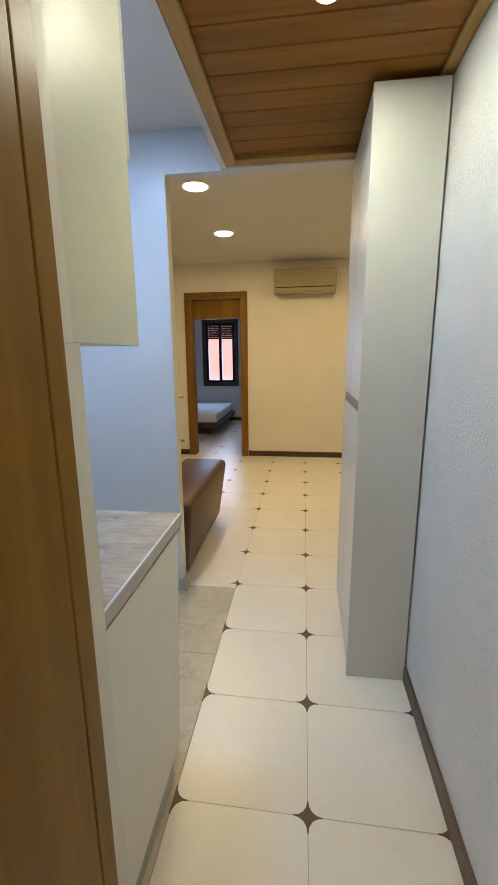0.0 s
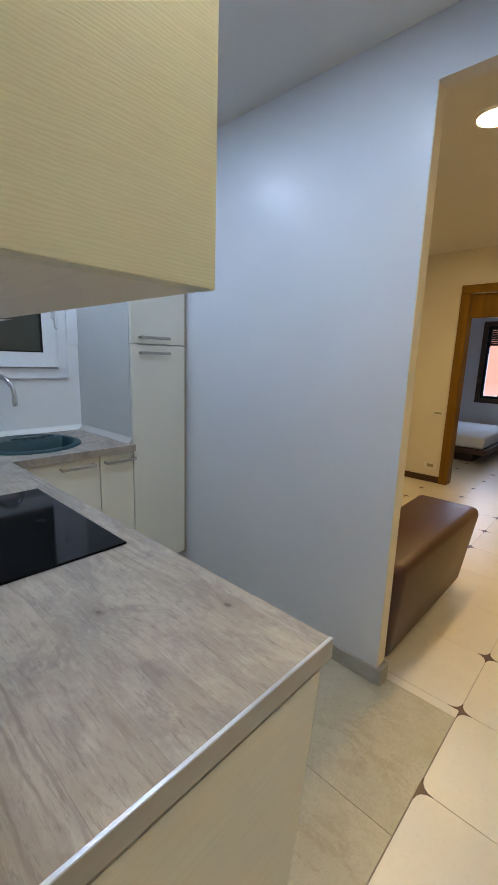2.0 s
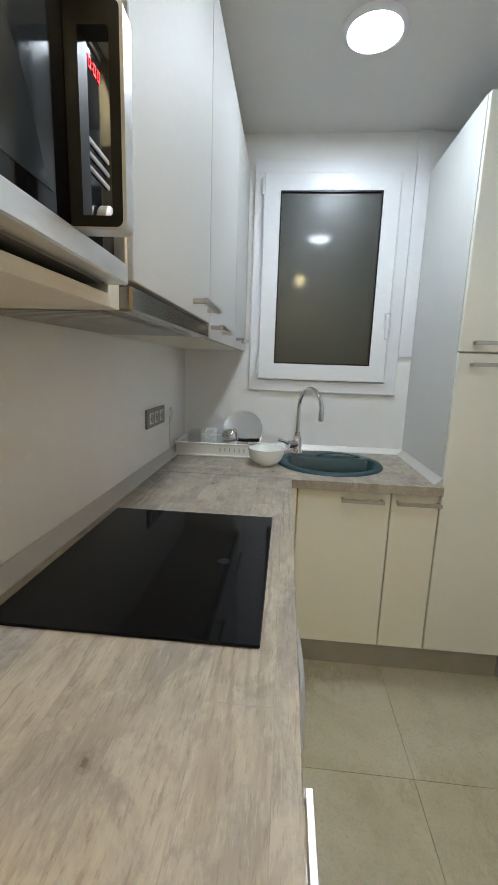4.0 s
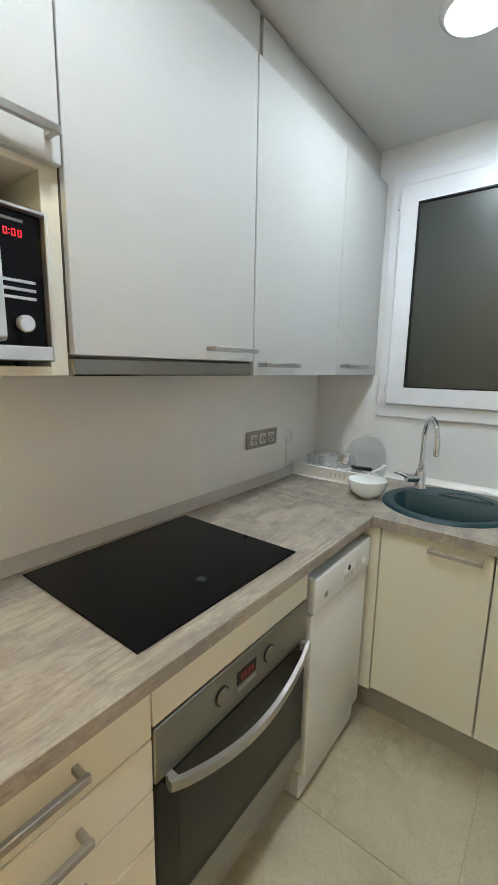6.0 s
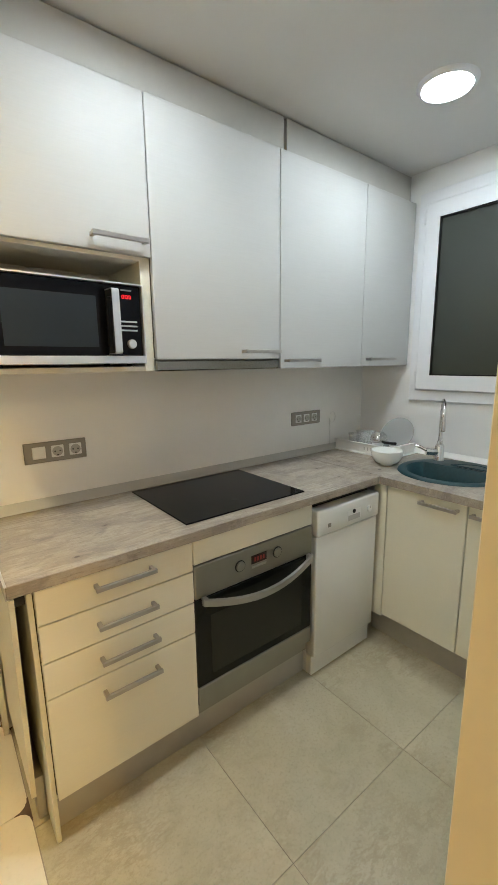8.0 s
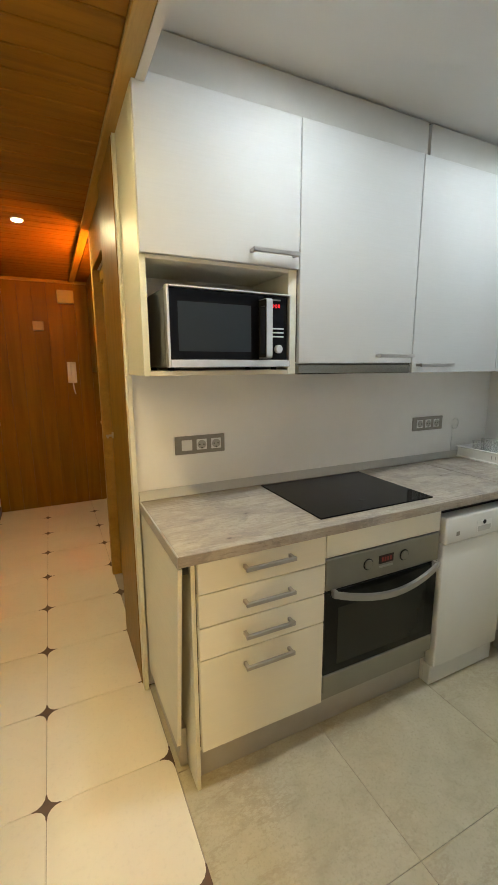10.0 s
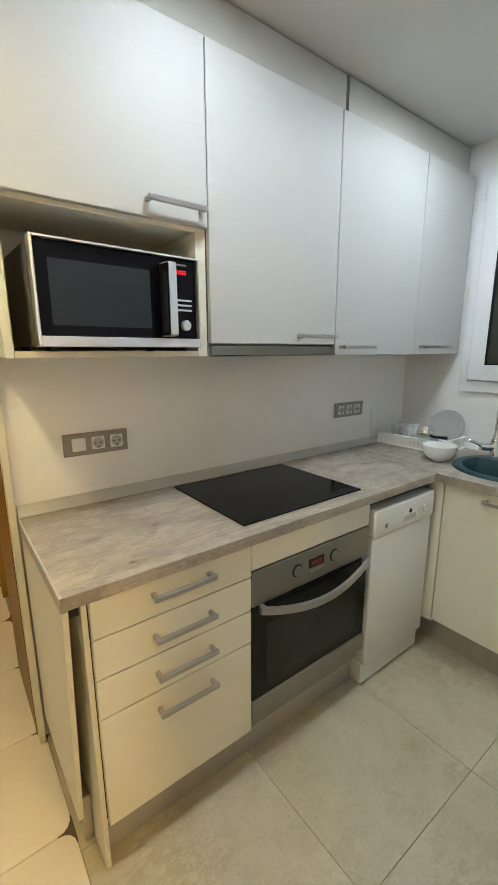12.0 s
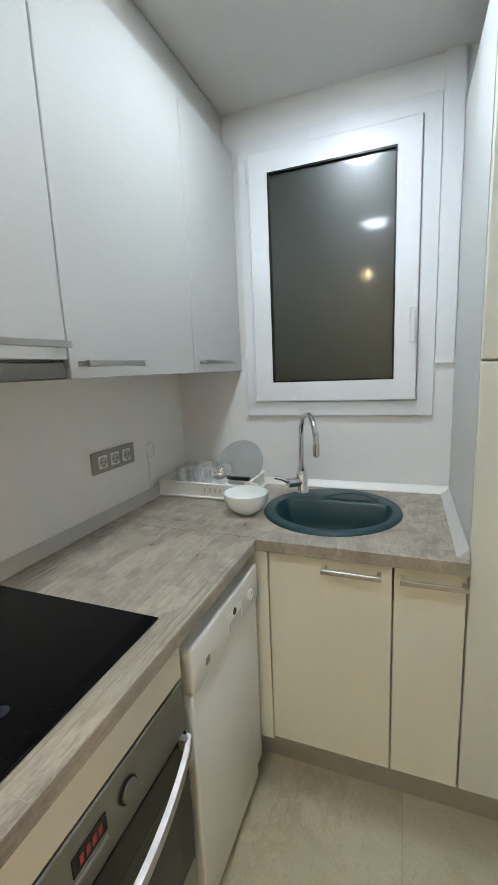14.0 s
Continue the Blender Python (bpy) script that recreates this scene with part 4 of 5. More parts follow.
solid("shutter_guide_cover", box(XW, XW + 0.016, 1.944, 2.011, 1.43, ZK), M_PVC, "white plastic cover strip beside the window", "trim")

# ---- sink, tap, dishes ----
sk = thing("round_sink", (SC[0], SC[1], 0.905), "round dark green composite sink set in the worktop", "sink")
steps = 48
bm = bmesh.new()
def loop(cx, cy, rx, ry, z):
    return [bm.verts.new((cx + rx * math.cos(2 * math.pi * k / steps), cy + ry * math.sin(2 * math.pi * k / steps), z)) for k in range(steps)]
def dloop(rx, ry, back, z):
    """A loop with a straight back edge, for the basin."""
    return [bm.verts.new((SC[0] + 0.01 + max(rx * math.cos(2 * math.pi * k / steps), -back), SC[1] + 0.005 + ry * math.sin(2 * math.pi * k / steps), z)) for k in range(steps)]
rings = [loop(SC[0], SC[1], SR, SR, 0.9055), loop(SC[0], SC[1], SR - 0.003, SR - 0.003, 0.912), loop(SC[0], SC[1], SR - 0.012, SR - 0.012, 0.9165),
         dloop(0.205, 0.213, 0.085, 0.9155), dloop(0.200, 0.208, 0.080, 0.910), dloop(0.19, 0.195, 0.073, 0.83), dloop(0.175, 0.18, 0.06, 0.785), dloop(0.13, 0.14, 0.04, 0.77), dloop(0.02, 0.02, 0.02, 0.765)]
for a, b in zip(rings, rings[1:]):
    for k in range(steps):
        bm.faces.new((a[k], a[(k + 1) % steps], b[(k + 1) % steps], b[k]))
bm.faces.new(rings[-1])
bmesh.ops.recalc_face_normals(bm, faces=bm.faces)
part("basin", bm, M_SINK, sk, smooth=True)
part("drain", cyl((SC[0] + 0.03, SC[1], 0.766), 0.04, 0.005, "z", bevel=0.001), M_CHROME, sk, "chrome drain")
arc = [(SC[0] - 0.105 - 0.075 * math.sin(math.pi * k / 14), SC[1] - 0.05 + 0.215 * k / 14, 0.917) for k in range(15)]
part("soap_rim", tube(arc + [arc[0]], 0.0045, None, 8), M_SINK, sk, "raised rim of the soap tray", smooth=True)
# flat plate on the deck; its dark colour stands for a shaded recess
bm = bmesh.new()
bm.faces.new([bm.verts.new((p[0] * 1.0, p[1], 0.9172)) for p in arc])
down = bmesh.ops.extrude_face_region(bm, geom=bm.faces[:])
bmesh.ops.translate(bm, vec=(0, 0, 0.0008), verts=[v for v in down["geom"] if isinstance(v, bmesh.types.BMVert)])
bmesh.ops.recalc_face_normals(bm, faces=bm.faces)
part("soap_tray", bm, M_SINKDEEP, sk, "flat soap tray, darkened as a shaded hollow")
part("overflow_slot", box(SC[0] - 0.098, SC[0] - 0.088, SC[1] - 0.01, SC[1] + 0.13, 0.9155, 0.9178), M_BLACK, sk, "dark overflow slot")

TX, TY = -2.487, 1.438
tp = thing("kitchen_tap", (TX, TY, 0.914), "chrome swan-neck mixer tap on the sink rim", "tap")
part("base", lathe([(0, 0), (0.029, 0), (0.029, 0.006), (0.024, 0.012), (0.024, 0.080), (0.019, 0.092), (0.015, 0.095), (0.015, 0.112), (0, 0.112)], (TX, TY, 0.912), 28), M_CHROME, tp, smooth=True)
UX, UY2 = 0.875, 0.485   # the way the spout points
pts = [(TX, TY, 1.0), (TX, TY, 1.08), (TX, TY, 1.145)]
for k in range(19):
    a = math.pi * (1 - k / 18) - 0.10 * k / 18
    u = 0.103 + 0.103 * math.cos(a)
    pts.append((TX + UX * u, TY + UY2 * u, 1.152 + 0.103 * math.sin(a)))
e = pts[-1]
part("spout", tube(pts, 0.0105, None, 16), M_CHROME, tp, smooth=True)
f = (e[0], e[1], e[2] - 0.030)
aer = part("aerator", tube([(e[0], e[1], e[2] + 0.016), f], 0.0128, None, 16), M_CHROME, tp, smooth=True)
part("nozzle", tube([f, (f[0], f[1], f[2] - 0.004)], 0.0095, None, 14), M_SOCKET, aer)
part("cartridge", tube([(TX, TY, 0.962), (TX + 0.030, TY - 0.030, 0.962), (TX + 0.050, TY - 0.050, 0.964)], 0.021, None, 18), M_CHROME, tp, smooth=True)
part("lever", tube([(TX + 0.048, TY - 0.048, 0.970), (TX + 0.062, TY - 0.075, 0.985), (TX + 0.068, TY - 0.100, 0.990)], 0.009, None, 12), M_CHROME, tp, smooth=True)

bw = solid("ceramic_bowl", lathe([(0, 0.0), (0.034, 0.0), (0.037, 0.006), (0.060, 0.016), (0.074, 0.034), (0.082, 0.058), (0.085, 0.080), (0.082, 0.081), (0.078, 0.058), (0.069, 0.036), (0.050, 0.018), (0, 0.012)], (-2.212, 1.290, 0.906), 40), M_CERAMIC, "small white ceramic bowl beside the sink", "bowl", kind="thing", smooth=True)

dk = thing("dish_rack", (-2.45, 1.02, 0.906), "white plastic dish drainer with drying dishes", "dish rack")
RX0, RX1, RY0, RY1 = -2.585, -2.335, 0.83, 1.235
part("tray", box(RX0 - 0.008, RX1 + 0.012, RY0 - 0.003, RY1 + 0.012, 0.906, 0.914, 0.003), M_WHITEPL, dk)
bm = bmesh.new()
box(RX0, RX1, RY0, RY1, 0.914, 0.918, 0.001, bm)
box(RX0, RX0 + 0.005, RY0, RY1, 0.918, 0.966, 0.001, bm)
box(RX1 - 0.005, RX1, RY0, RY1, 0.918, 0.966, 0.001, bm)
box(RX0 + 0.005, RX1 - 0.005, RY0, RY0 + 0.005, 0.918, 0.966, 0.001, bm)
box(RX0 + 0.005, RX1 - 0.005, RY1 - 0.005, RY1, 0.918, 0.966, 0.001, bm)
part("basket", bm, M_WHITEPL, dk)
bm = bmesh.new()
box(RX0 - 0.010, RX0 + 0.006, RY0 - 0.008, RY1 + 0.010, 0.966, 0.973, 0.003, bm)
box(RX1 - 0.006, RX1 + 0.010, RY0 - 0.008, RY1 + 0.010, 0.966, 0.973, 0.003, bm)
box(RX0 + 0.006, RX1 - 0.006, RY0 - 0.008, RY0 + 0.006, 0.966, 0.973, 0.003, bm)
box(RX0 + 0.006, RX1 - 0.006, RY1 - 0.006, RY1 + 0.010, 0.966, 0.973, 0.003, bm)
part("flange", bm, M_WHITEPL, dk)
for k in range(6):
    part("slot", box(RX1 - 0.001, RX1 + 0.0008, RY0 + 0.22 + k * 0.024, RY0 + 0.226 + k * 0.024, 0.930, 0.950), M_UPSTAND, dk, "narrow drain slot")

pm = bmesh.new()
lathe([(0, 0), (0.06, 0.0), (0.085, 0.004), (0.108, 0.012), (0.108, 0.015), (0.083, 0.008), (0, 0.004)], (0, 0, 0), 44, pm)
bmesh.ops.transform(pm, matrix=Matrix.Translation((-2.545, 1.141, 1.012)) @ Matrix.Rotation(radians(62), 4, "Y"), verts=pm.verts)
M_PLATE = Mat("smoky_glass", (0.64, 0.65, 0.64), 0.14, Transmission_Weight=0.5).m
solid("glass_plate", pm, M_PLATE, "translucent grey glass plate standing in the drainer", "plate", kind="thing", smooth=True)

def tumbler(x, y, tilt, h, r):
    g = lathe([(0, 0), (r * 0.8, 0), (r, h), (r - 0.003, h), (r * 0.77, 0.006), (0, 0.006)], (0, 0, 0), 28)
    bmesh.ops.transform(g, matrix=Matrix.Translation((x, y, 0.921)) @ Matrix.Rotation(radians(tilt), 4, "X"), verts=g.verts)
    return tagged(solid("drinking_glass", g, M_GLASS, "clear drinking glass in the drainer", "glass", kind="thing", smooth=True), group="drying glasses")
tumbler(-2.52, 0.89, 0, 0.09, 0.034)
tumbler(-2.43, 0.90, 0, 0.085, 0.036)
tumbler(-2.50, 0.98, 0, 0.10, 0.033)
tumbler(-2.42, 0.99, 0, 0.10, 0.035)
# thin cord on the wall
loop_pts = [(-2.325 + 0.028 * math.cos(a), 0.8055, 1.110 + 0.034 * math.sin(a)) for a in [math.pi * (0.2 + 1.75 * k / 18) for k in range(19)]]
solid("power_cord", tube(loop_pts + [(-2.305, 0.8055, 1.04), (-2.300, 0.8055, 0.985), (-2.305, 0.8055, 0.941)], 0.0018, None, 8), M_CORD, "thin pale cord looped on the wall beside the sockets", "cord", kind="thing", smooth=True)
pan = thing("moka_pot", (-2.44, 1.10, 0.92), "small shiny steel pot with a black handle lying in the drainer", "pot")
pb = lathe([(0, 0), (0.030, 0), (0.040, 0.012), (0.046, 0.035), (0.042, 0.058), (0.033, 0.068), (0.036, 0.074), (0.030, 0.074), (0, 0.066)], (0, 0, 0), 28)
bmesh.ops.transform(pb, matrix=Matrix.Translation((-2.415, 1.06, 0.982)) @ Matrix.Rotation(radians(-70), 4, "X"), verts=pb.verts)
part("body", pb, M_CHROME, pan, smooth=True)
part("handle", tube([(-2.41, 1.11, 0.985), (-2.39, 1.16, 0.984), (-2.37, 1.21, 0.990), (-2.36, 1.245, 0.994)], 0.009, None, 8), M_BLACK, pan, "black handle")
part("foot_rest", cyl((-2.415, 1.09, 0.9185), 0.012, 0.04, "z", steps=10), M_CHROME, pan)
sp = thing("steel_spoon", (-2.36, 1.19, 0.972), "steel ladle handle resting over the drainer edge", "spoon")
part("stem", tube([(-2.39, 1.19, 0.972), (-2.33, 1.30, 0.980)], 0.005, None, 8), M_WHITEPL, sp)

# ---- sockets ----
def socket_plate(x0, x1, z0, z1, kinds, label):
    s = thing("socket_plate", ((x0 + x1) / 2, YB, z0), label, "wall socket", "worktop sockets")
    part("plate", box(x0, x1, YB + 0.0005, YB + 0.010, z0, z1, 0.002), M_SOCKET, s)
    for k, kind in enumerate(kinds):
        c = x1 - 0.052 - k * 0.068
        zc = (z0 + z1) / 2
        if kind == "switch":
            part("switch", box(c - 0.024, c + 0.024, YB + 0.010, YB + 0.014, zc - 0.024, zc + 0.024, 0.002), M_WHITEPL, s, "white rocker switch")
            continue
        b = part("socket", box(c - 0.0235, c + 0.0235, YB + 0.010, YB + 0.013, zc - 0.0235, zc + 0.0235, 0.002), M_WHITEPL, s, "white round socket insert")
        w = lathe([(0.0195, 0), (0.0195, 0.002), (0.0175, 0.002), (0.017, 0.0005), (0, 0.0005)], (0, 0, 0), 24)
        bmesh.ops.transform(w, matrix=Matrix.Translation((c, YB + 0.013, zc)) @ Matrix.Rotation(radians(-90), 4, "X"), verts=w.verts)
        part("well", w, M_PLINTH, b)
        h = bmesh.new()
        for dx in (-0.0095, 0.0095):
            cyl((c + dx, YB + 0.0137, zc), 0.003, 0.0004, "y", h, 10)
        box(c - 0.003, c + 0.003, YB + 0.0137, YB + 0.0145, zc - 0.019, zc - 0.013, 0, h)
        part("pin_holes", h, M_BLACK, b)
    return s
socket_plate(-0.783, -0.552, 1.083, 1.164, ("switch", "socket", "socket"), "grey plate with a switch and two sockets")
socket_plate(-2.205, -1.963, 1.086, 1.166, ("socket", "socket", "socket"), "grey plate with three sockets")

# ---- microwave ----
mw = thing("microwave", (-0.68, 0.98, ZU0 + 0.018), "black and silver microwave oven in the open niche", "microwave")
MX0, MX1, MZ0, MZ1, MY = -0.918, -0.436, 1.461, 1.727, 1.157
part("body", box(MX0 + 0.004, MX1 - 0.004, 0.835, MY - 0.03, MZ0, MZ1 - 0.004, 0.004), M_MWBODY, mw)
bm = bmesh.new()
box(MX0, MX0 + 0.006, MY - 0.03, MY - 0.002, MZ0, MZ1, 0.002, bm)
box(MX1 - 0.009, MX1, MY - 0.03, MY - 0.002, MZ0, MZ1, 0.002, bm)
box(MX0 + 0.0055, MX1 - 0.0085, MY - 0.03, MY - 0.0015, MZ0 + 0.0003, MZ0 + 0.027, 0.002, bm)
box(MX0 + 0.0055, MX1 - 0.0085, MY - 0.03, MY - 0.0015, MZ1 - 0.006, MZ1 - 0.0003, 0.001, bm)
part("front_frame", bm, M_EDGE, mw, "silver front frame")
GZ0, GZ1 = MZ0 + 0.032, MZ1 - 0.026
MD = MY - 0.018   # face of the glass door, behind the frame
dr2 = part("door", box(-0.812, MX1 - 0.0095, MD - 0.03, MD, MZ0 + 0.0275, MZ1 - 0.0065, 0.002), M_HOB, mw, "black glass door")
part("door_window", box(-0.755, -0.478, MD, MD + 0.0006, MZ0 + 0.055, MZ1 - 0.048, 0), M_MWGLASS, dr2, "grey tinted window")
def grip_outline(y0, y1, z0, z1, rad):
    """Outline with rounded outer corners, across the grip."""
    pts = [(y0, z0)]
    pts += [(y1 - rad + rad * math.sin(a), z0 + rad - rad * math.cos(a)) for a in [math.pi / 2 * k / 5 for k in range(6)]]
    pts += [(y1 - rad + rad * math.cos(a), z1 - rad + rad * math.sin(a)) for a in [math.pi / 2 * k / 5 for k in range(6)]]
    return pts + [(y0, z1)]
def grip_shell(x0, x1, outer, inner, closed):
    bm = bmesh.new()
    o0, i0, o1, i1 = [[bm.verts.new((x, y, z)) for y, z in pts] for x, pts in ((x0, outer), (x0, inner), (x1, outer), (x1, inner))]
    n = len(outer)
    for k in range(n if closed else n - 1):
        j = (k + 1) % n
        for q in ((o0[k], o0[j], i0[j], i0[k]), (o1[k], i1[k], i1[j], o1[j]), (o0[k], o1[k], o1[j], o0[j]), (i0[k], i0[j], i1[j], i1[k])):
            bm.faces.new(q)
    if not closed:
        for k in (0, n - 1):
            bm.faces.new((o0[k], i0[k], i1[k], o1[k]))
    bmesh.ops.recalc_face_normals(bm, faces=bm.faces)
    return bm
black_out, black_in = grip_outline(MD + 0.0004, MD + 0.056, GZ0 + 0.003, GZ1 - 0.003, 0.007), grip_outline(MD + 0.014, MD + 0.045, GZ0 + 0.014, GZ1 - 0.024, 0.003)
part("grip_back", grip_shell(-0.809, -0.787, black_out, black_in, True), M_BLACK, mw, "black loop of the door grip")
part("door_grip", grip_shell(-0.810, -0.786, grip_outline(MD + 0.003, MD + 0.060, GZ0, GZ1, 0.010), grip_outline(MD + 0.003, MD + 0.0562, GZ0 + 0.0028, GZ1 - 0.0028, 0.0072), False), M_EDGE, mw, "silver band round the grip")
cpn = part("control_panel", box(MX0 + 0.0065, -0.8135, MD - 0.03, MD, MZ0 + 0.0275, MZ1 - 0.0065, 0.001), M_HOB, mw, "black control panel")
bm = bmesh.new()
for k in range(3):
    box(-0.895, -0.833, MD, MD + 0.003, 1.571 + k * 0.0145, 1.5765 + k * 0.0145, 0.001, bm)
part("buttons", bm, M_EDGE, cpn, "three silver button bars")
part("dial", cyl((-0.868, MD, 1.528), 0.0155, 0.016, "y", bevel=0.003), M_EDGE, cpn, "round silver dial")
bm = bmesh.new()
def digit_zero(cx, cz, w, h, s):
    box(cx - w, cx + w, MD + 0.0004, MD + 0.0009, cz + h - s, cz + h, 0, bm)
    box(cx - w, cx + w, MD + 0.0004, MD + 0.0009, cz - h, cz - h + s, 0, bm)
    box(cx - w, cx - w + s, MD + 0.0004, MD + 0.0009, cz - h + s, cz + h - s, 0, bm)
    box(cx + w - s, cx + w, MD + 0.0004, MD + 0.0009, cz - h + s, cz + h - s, 0, bm)
for cx in (-0.848, -0.862, -0.873):
    digit_zero(cx, 1.684, 0.0034, 0.0060, 0.0015)
for dz in (-0.003, 0.003):
    box(-0.8558, -0.8542, MD + 0.0004, MD + 0.0009, 1.684 + dz - 0.0008, 1.684 + dz + 0.0008, 0, bm)
part("clock_digits", bm, M_REDLED, cpn, "red glowing digits 0:00")
part("name_bar", box(-0.880, -0.841, MD, MD + 0.0006, 1.703, 1.708), M_STEEL, cpn)
for x in (MX0 + 0.03, MX1 - 0.03):
    for y in (0.86, 1.08):
        part("foot", cyl((x, y, ZU0 + 0.0182), 0.012, MZ0 - ZU0 - 0.0182, "z", None, 12), M_BLACK, mw)

mw.rotation_euler.z = radians(2.6)   # it stands a little askew

# ---- living room ----
sf = thing("leather_sofa", (-1.7, 3.0, 0), "dark brown leather sofa behind the kitchen partition", "sofa")
def cushion(x0, x1, y0, y1, z0, z1, r):
    return box(x0, x1, y0, y1, z0, z1, r, None, 3)
bm = bmesh.new()
box(-1.0, -0.70, 2.465, 3.50, 0.04, 0.556, 0.045, bm, 3)
for v in bm.verts:
    k = max(0.0, v.co.z - 0.04) / 0.515
    if v.co.x > -0.85:
        v.co.x += 0.075 * math.sin(k * 1.5) * (0.55 + 0.45 * (v.co.y - 2.465) / 1.035)
    v.co.z -= 0.06 * (1 - (v.co.y - 2.465) / 1.035) * k * 0.5
part("armrest", bm, M_LEATHER, sf, smooth=True)
part("seat_base", cushion(-2.75, -1.0, 2.47, 3.44, 0.05, 0.26, 0.03), M_LEATHER, sf, smooth=True)
for x0, x1 in ((-1.87, -1.005), (-2.74, -1.875)):
    part("seat_cushion", cushion(x0, x1, 2.68, 3.48, 0.262, 0.43, 0.05), M_LEATHER, sf, smooth=True)
part("backrest", cushion(-2.75, -1.003, 2.465, 2.70, 0.26, 0.66, 0.06), M_LEATHER, sf, smooth=True)
part("armrest", cushion(-3.0, -2.752, 2.465, 3.53, 0.04, 0.555, 0.055), M_LEATHER, sf, smooth=True)
for x in (-0.95, -2.9):
    for y in (2.54, 3.46):
        part("foot", cyl((x, y, 0.0), 0.022, 0.05, "z", None, 12), M_BLACK, sf)
solid("throw_cushion", box(-1.30, -1.01, 2.74, 3.30, 0.432, 0.53, 0.04, None, 3), M_RED, "dark red cushion lying on the sofa", "cushion", kind="thing", smooth=True)

ac = thing("air_conditioner", (0.0, YL, 2.15), "cream wall air conditioner under the ceiling, colour darkened for shade", "air conditioner")
part("body", box(-0.39, 0.39, YL - 0.19, YL - 0.001, 2.165, 2.455, 0.018, None, 3), M_ACBODY, ac, smooth=True)
part("front_panel", box(-0.375, 0.375, YL - 0.198, YL - 0.1895, 2.275, 2.40, 0.003), M_ACBODY, ac)
bm = bmesh.new()
for k in range(7):
    box(-0.365, 0.365, YL - 0.202, YL - 0.1985, 2.283 + k * 0.0165, 2.291 + k * 0.0165, 0, bm)
part("grille", bm, M_ACBODY, ac)
part("outlet_flap", box(-0.36, 0.36, YL - 0.20, YL - 0.188, 2.185, 2.225, 0.004), M_ACBODY, ac)
part("outlet_gap", box(-0.365, 0.365, YL - 0.193, YL - 0.186, 2.228, 2.24), M_DARK, ac, "dark air outlet")

def wall_plate(x, z, w, h, name, label):
    s = thing(name, (x, YL, z), label, "switch")
    part("plate", box(x - w / 2, x + w / 2, YL - 0.009, YL - 0.0005, z - h / 2, z + h / 2, 0.002), M_WHITEPL, s)
    part("insert", box(x - w / 4, x + w / 4, YL - 0.012, YL - 0.0092, z - h / 4, z + h / 4, 0.001), M_ACBODY, s)
wall_plate(-1.70, 0.83, 0.16, 0.045, "light_switch", "cream light switch beside the bedroom doorway")
wall_plate(-1.72, 0.20, 0.15, 0.075, "wall_outlet", "cream double outlet near the floor")

# ---- bedroom ----
bw2 = thing("window_2", ((BX0 + BX1) / 2, YBED, BZ0), "dark framed bedroom window with roller shutter partly down", "window", kind="structure")
def ring_y(y0, y1, xa, xb, za, zb, w):
    bm = bmesh.new()
    box(xa, xa + w, y0, y1, za, zb, 0.002, bm)
    box(xb - w, xb, y0, y1, za, zb, 0.002, bm)
    box(xa + w, xb - w, y0, y1, za, za + w, 0.002, bm)
    box(xa + w, xb - w, y0, y1, zb - w, zb, 0.002, bm)
    return bm
part("window_frame", ring_y(YBED - 0.02, YBED + 0.08, BX0 - 0.03, BX1 + 0.03, BZ0 - 0.03, BZ1 + 0.03, 0.075), M_DARKWOOD, bw2)
part("sash", ring_y(YBED - 0.005, YBED + 0.05, BX0 + 0.046, -1.745, BZ0 + 0.046, BZ1 - 0.046, 0.05), M_BLACK, bw2)
part("sash", ring_y(YBED + 0.0, YBED + 0.055, -1.785, BX1 - 0.046, BZ0 + 0.046, BZ1 - 0.046, 0.05), M_BLACK, bw2)
for k in range(9):
    part("shutter_slat", box(BX0 + 0.05, BX1 - 0.05, YBED + 0.085, YBED + 0.10, 1.74 + k * 0.037, 1.774 + k * 0.037, 0.004), M_BLACK, bw2)
backd = bmesh.new()
box(-6, 3, 13.0, 13.05, -1, 5, 0, backd)
# sunlight on the terrace comes from the material's own emission
M_OUT = Mat("glowing_terrace_wall", (0.75, 0.32, 0.2), 0.8)
vz = M_OUT.t.nodes.new("ShaderNodeSeparateXYZ")
M_OUT.link(M_OUT.space(), vz.inputs[0])
colr = M_OUT.ramp(vz.outputs["Z"], [(0.0, (0.95, 0.9, 0.85)), (0.62, (0.95, 0.85, 0.78)), (0.66, (0.75, 0.55, 0.48)), (1.0, (0.85, 0.42, 0.28))])
M_OUT.link(colr, M_OUT.b.inputs["Emission Color"])
M_OUT.b.inputs["Emission Strength"].default_value = 0.6
solid("backdrop", backd, M_OUT.m, "orange and white terrace beyond the bedroom window, sunlight put in as glow", "backdrop")
bd = thing("bed", (-2.4, 8.0, 0), "low bed with white mattress on a dark wooden base", "bed")
part("mattress", box(-3.4, -1.50, 7.22, 8.86, 0.225, 0.40, 0.035, None, 3), M_SHEET, bd, smooth=True)
part("frame", box(-3.45, -1.45, 7.18, 8.90, 0.15, 0.223, 0.006), M_DARKWOOD, bd)
part("leg_block", box(-3.3, -1.66, 7.40, 8.70, 0.0, 0.149), M_DARKWOOD, bd)

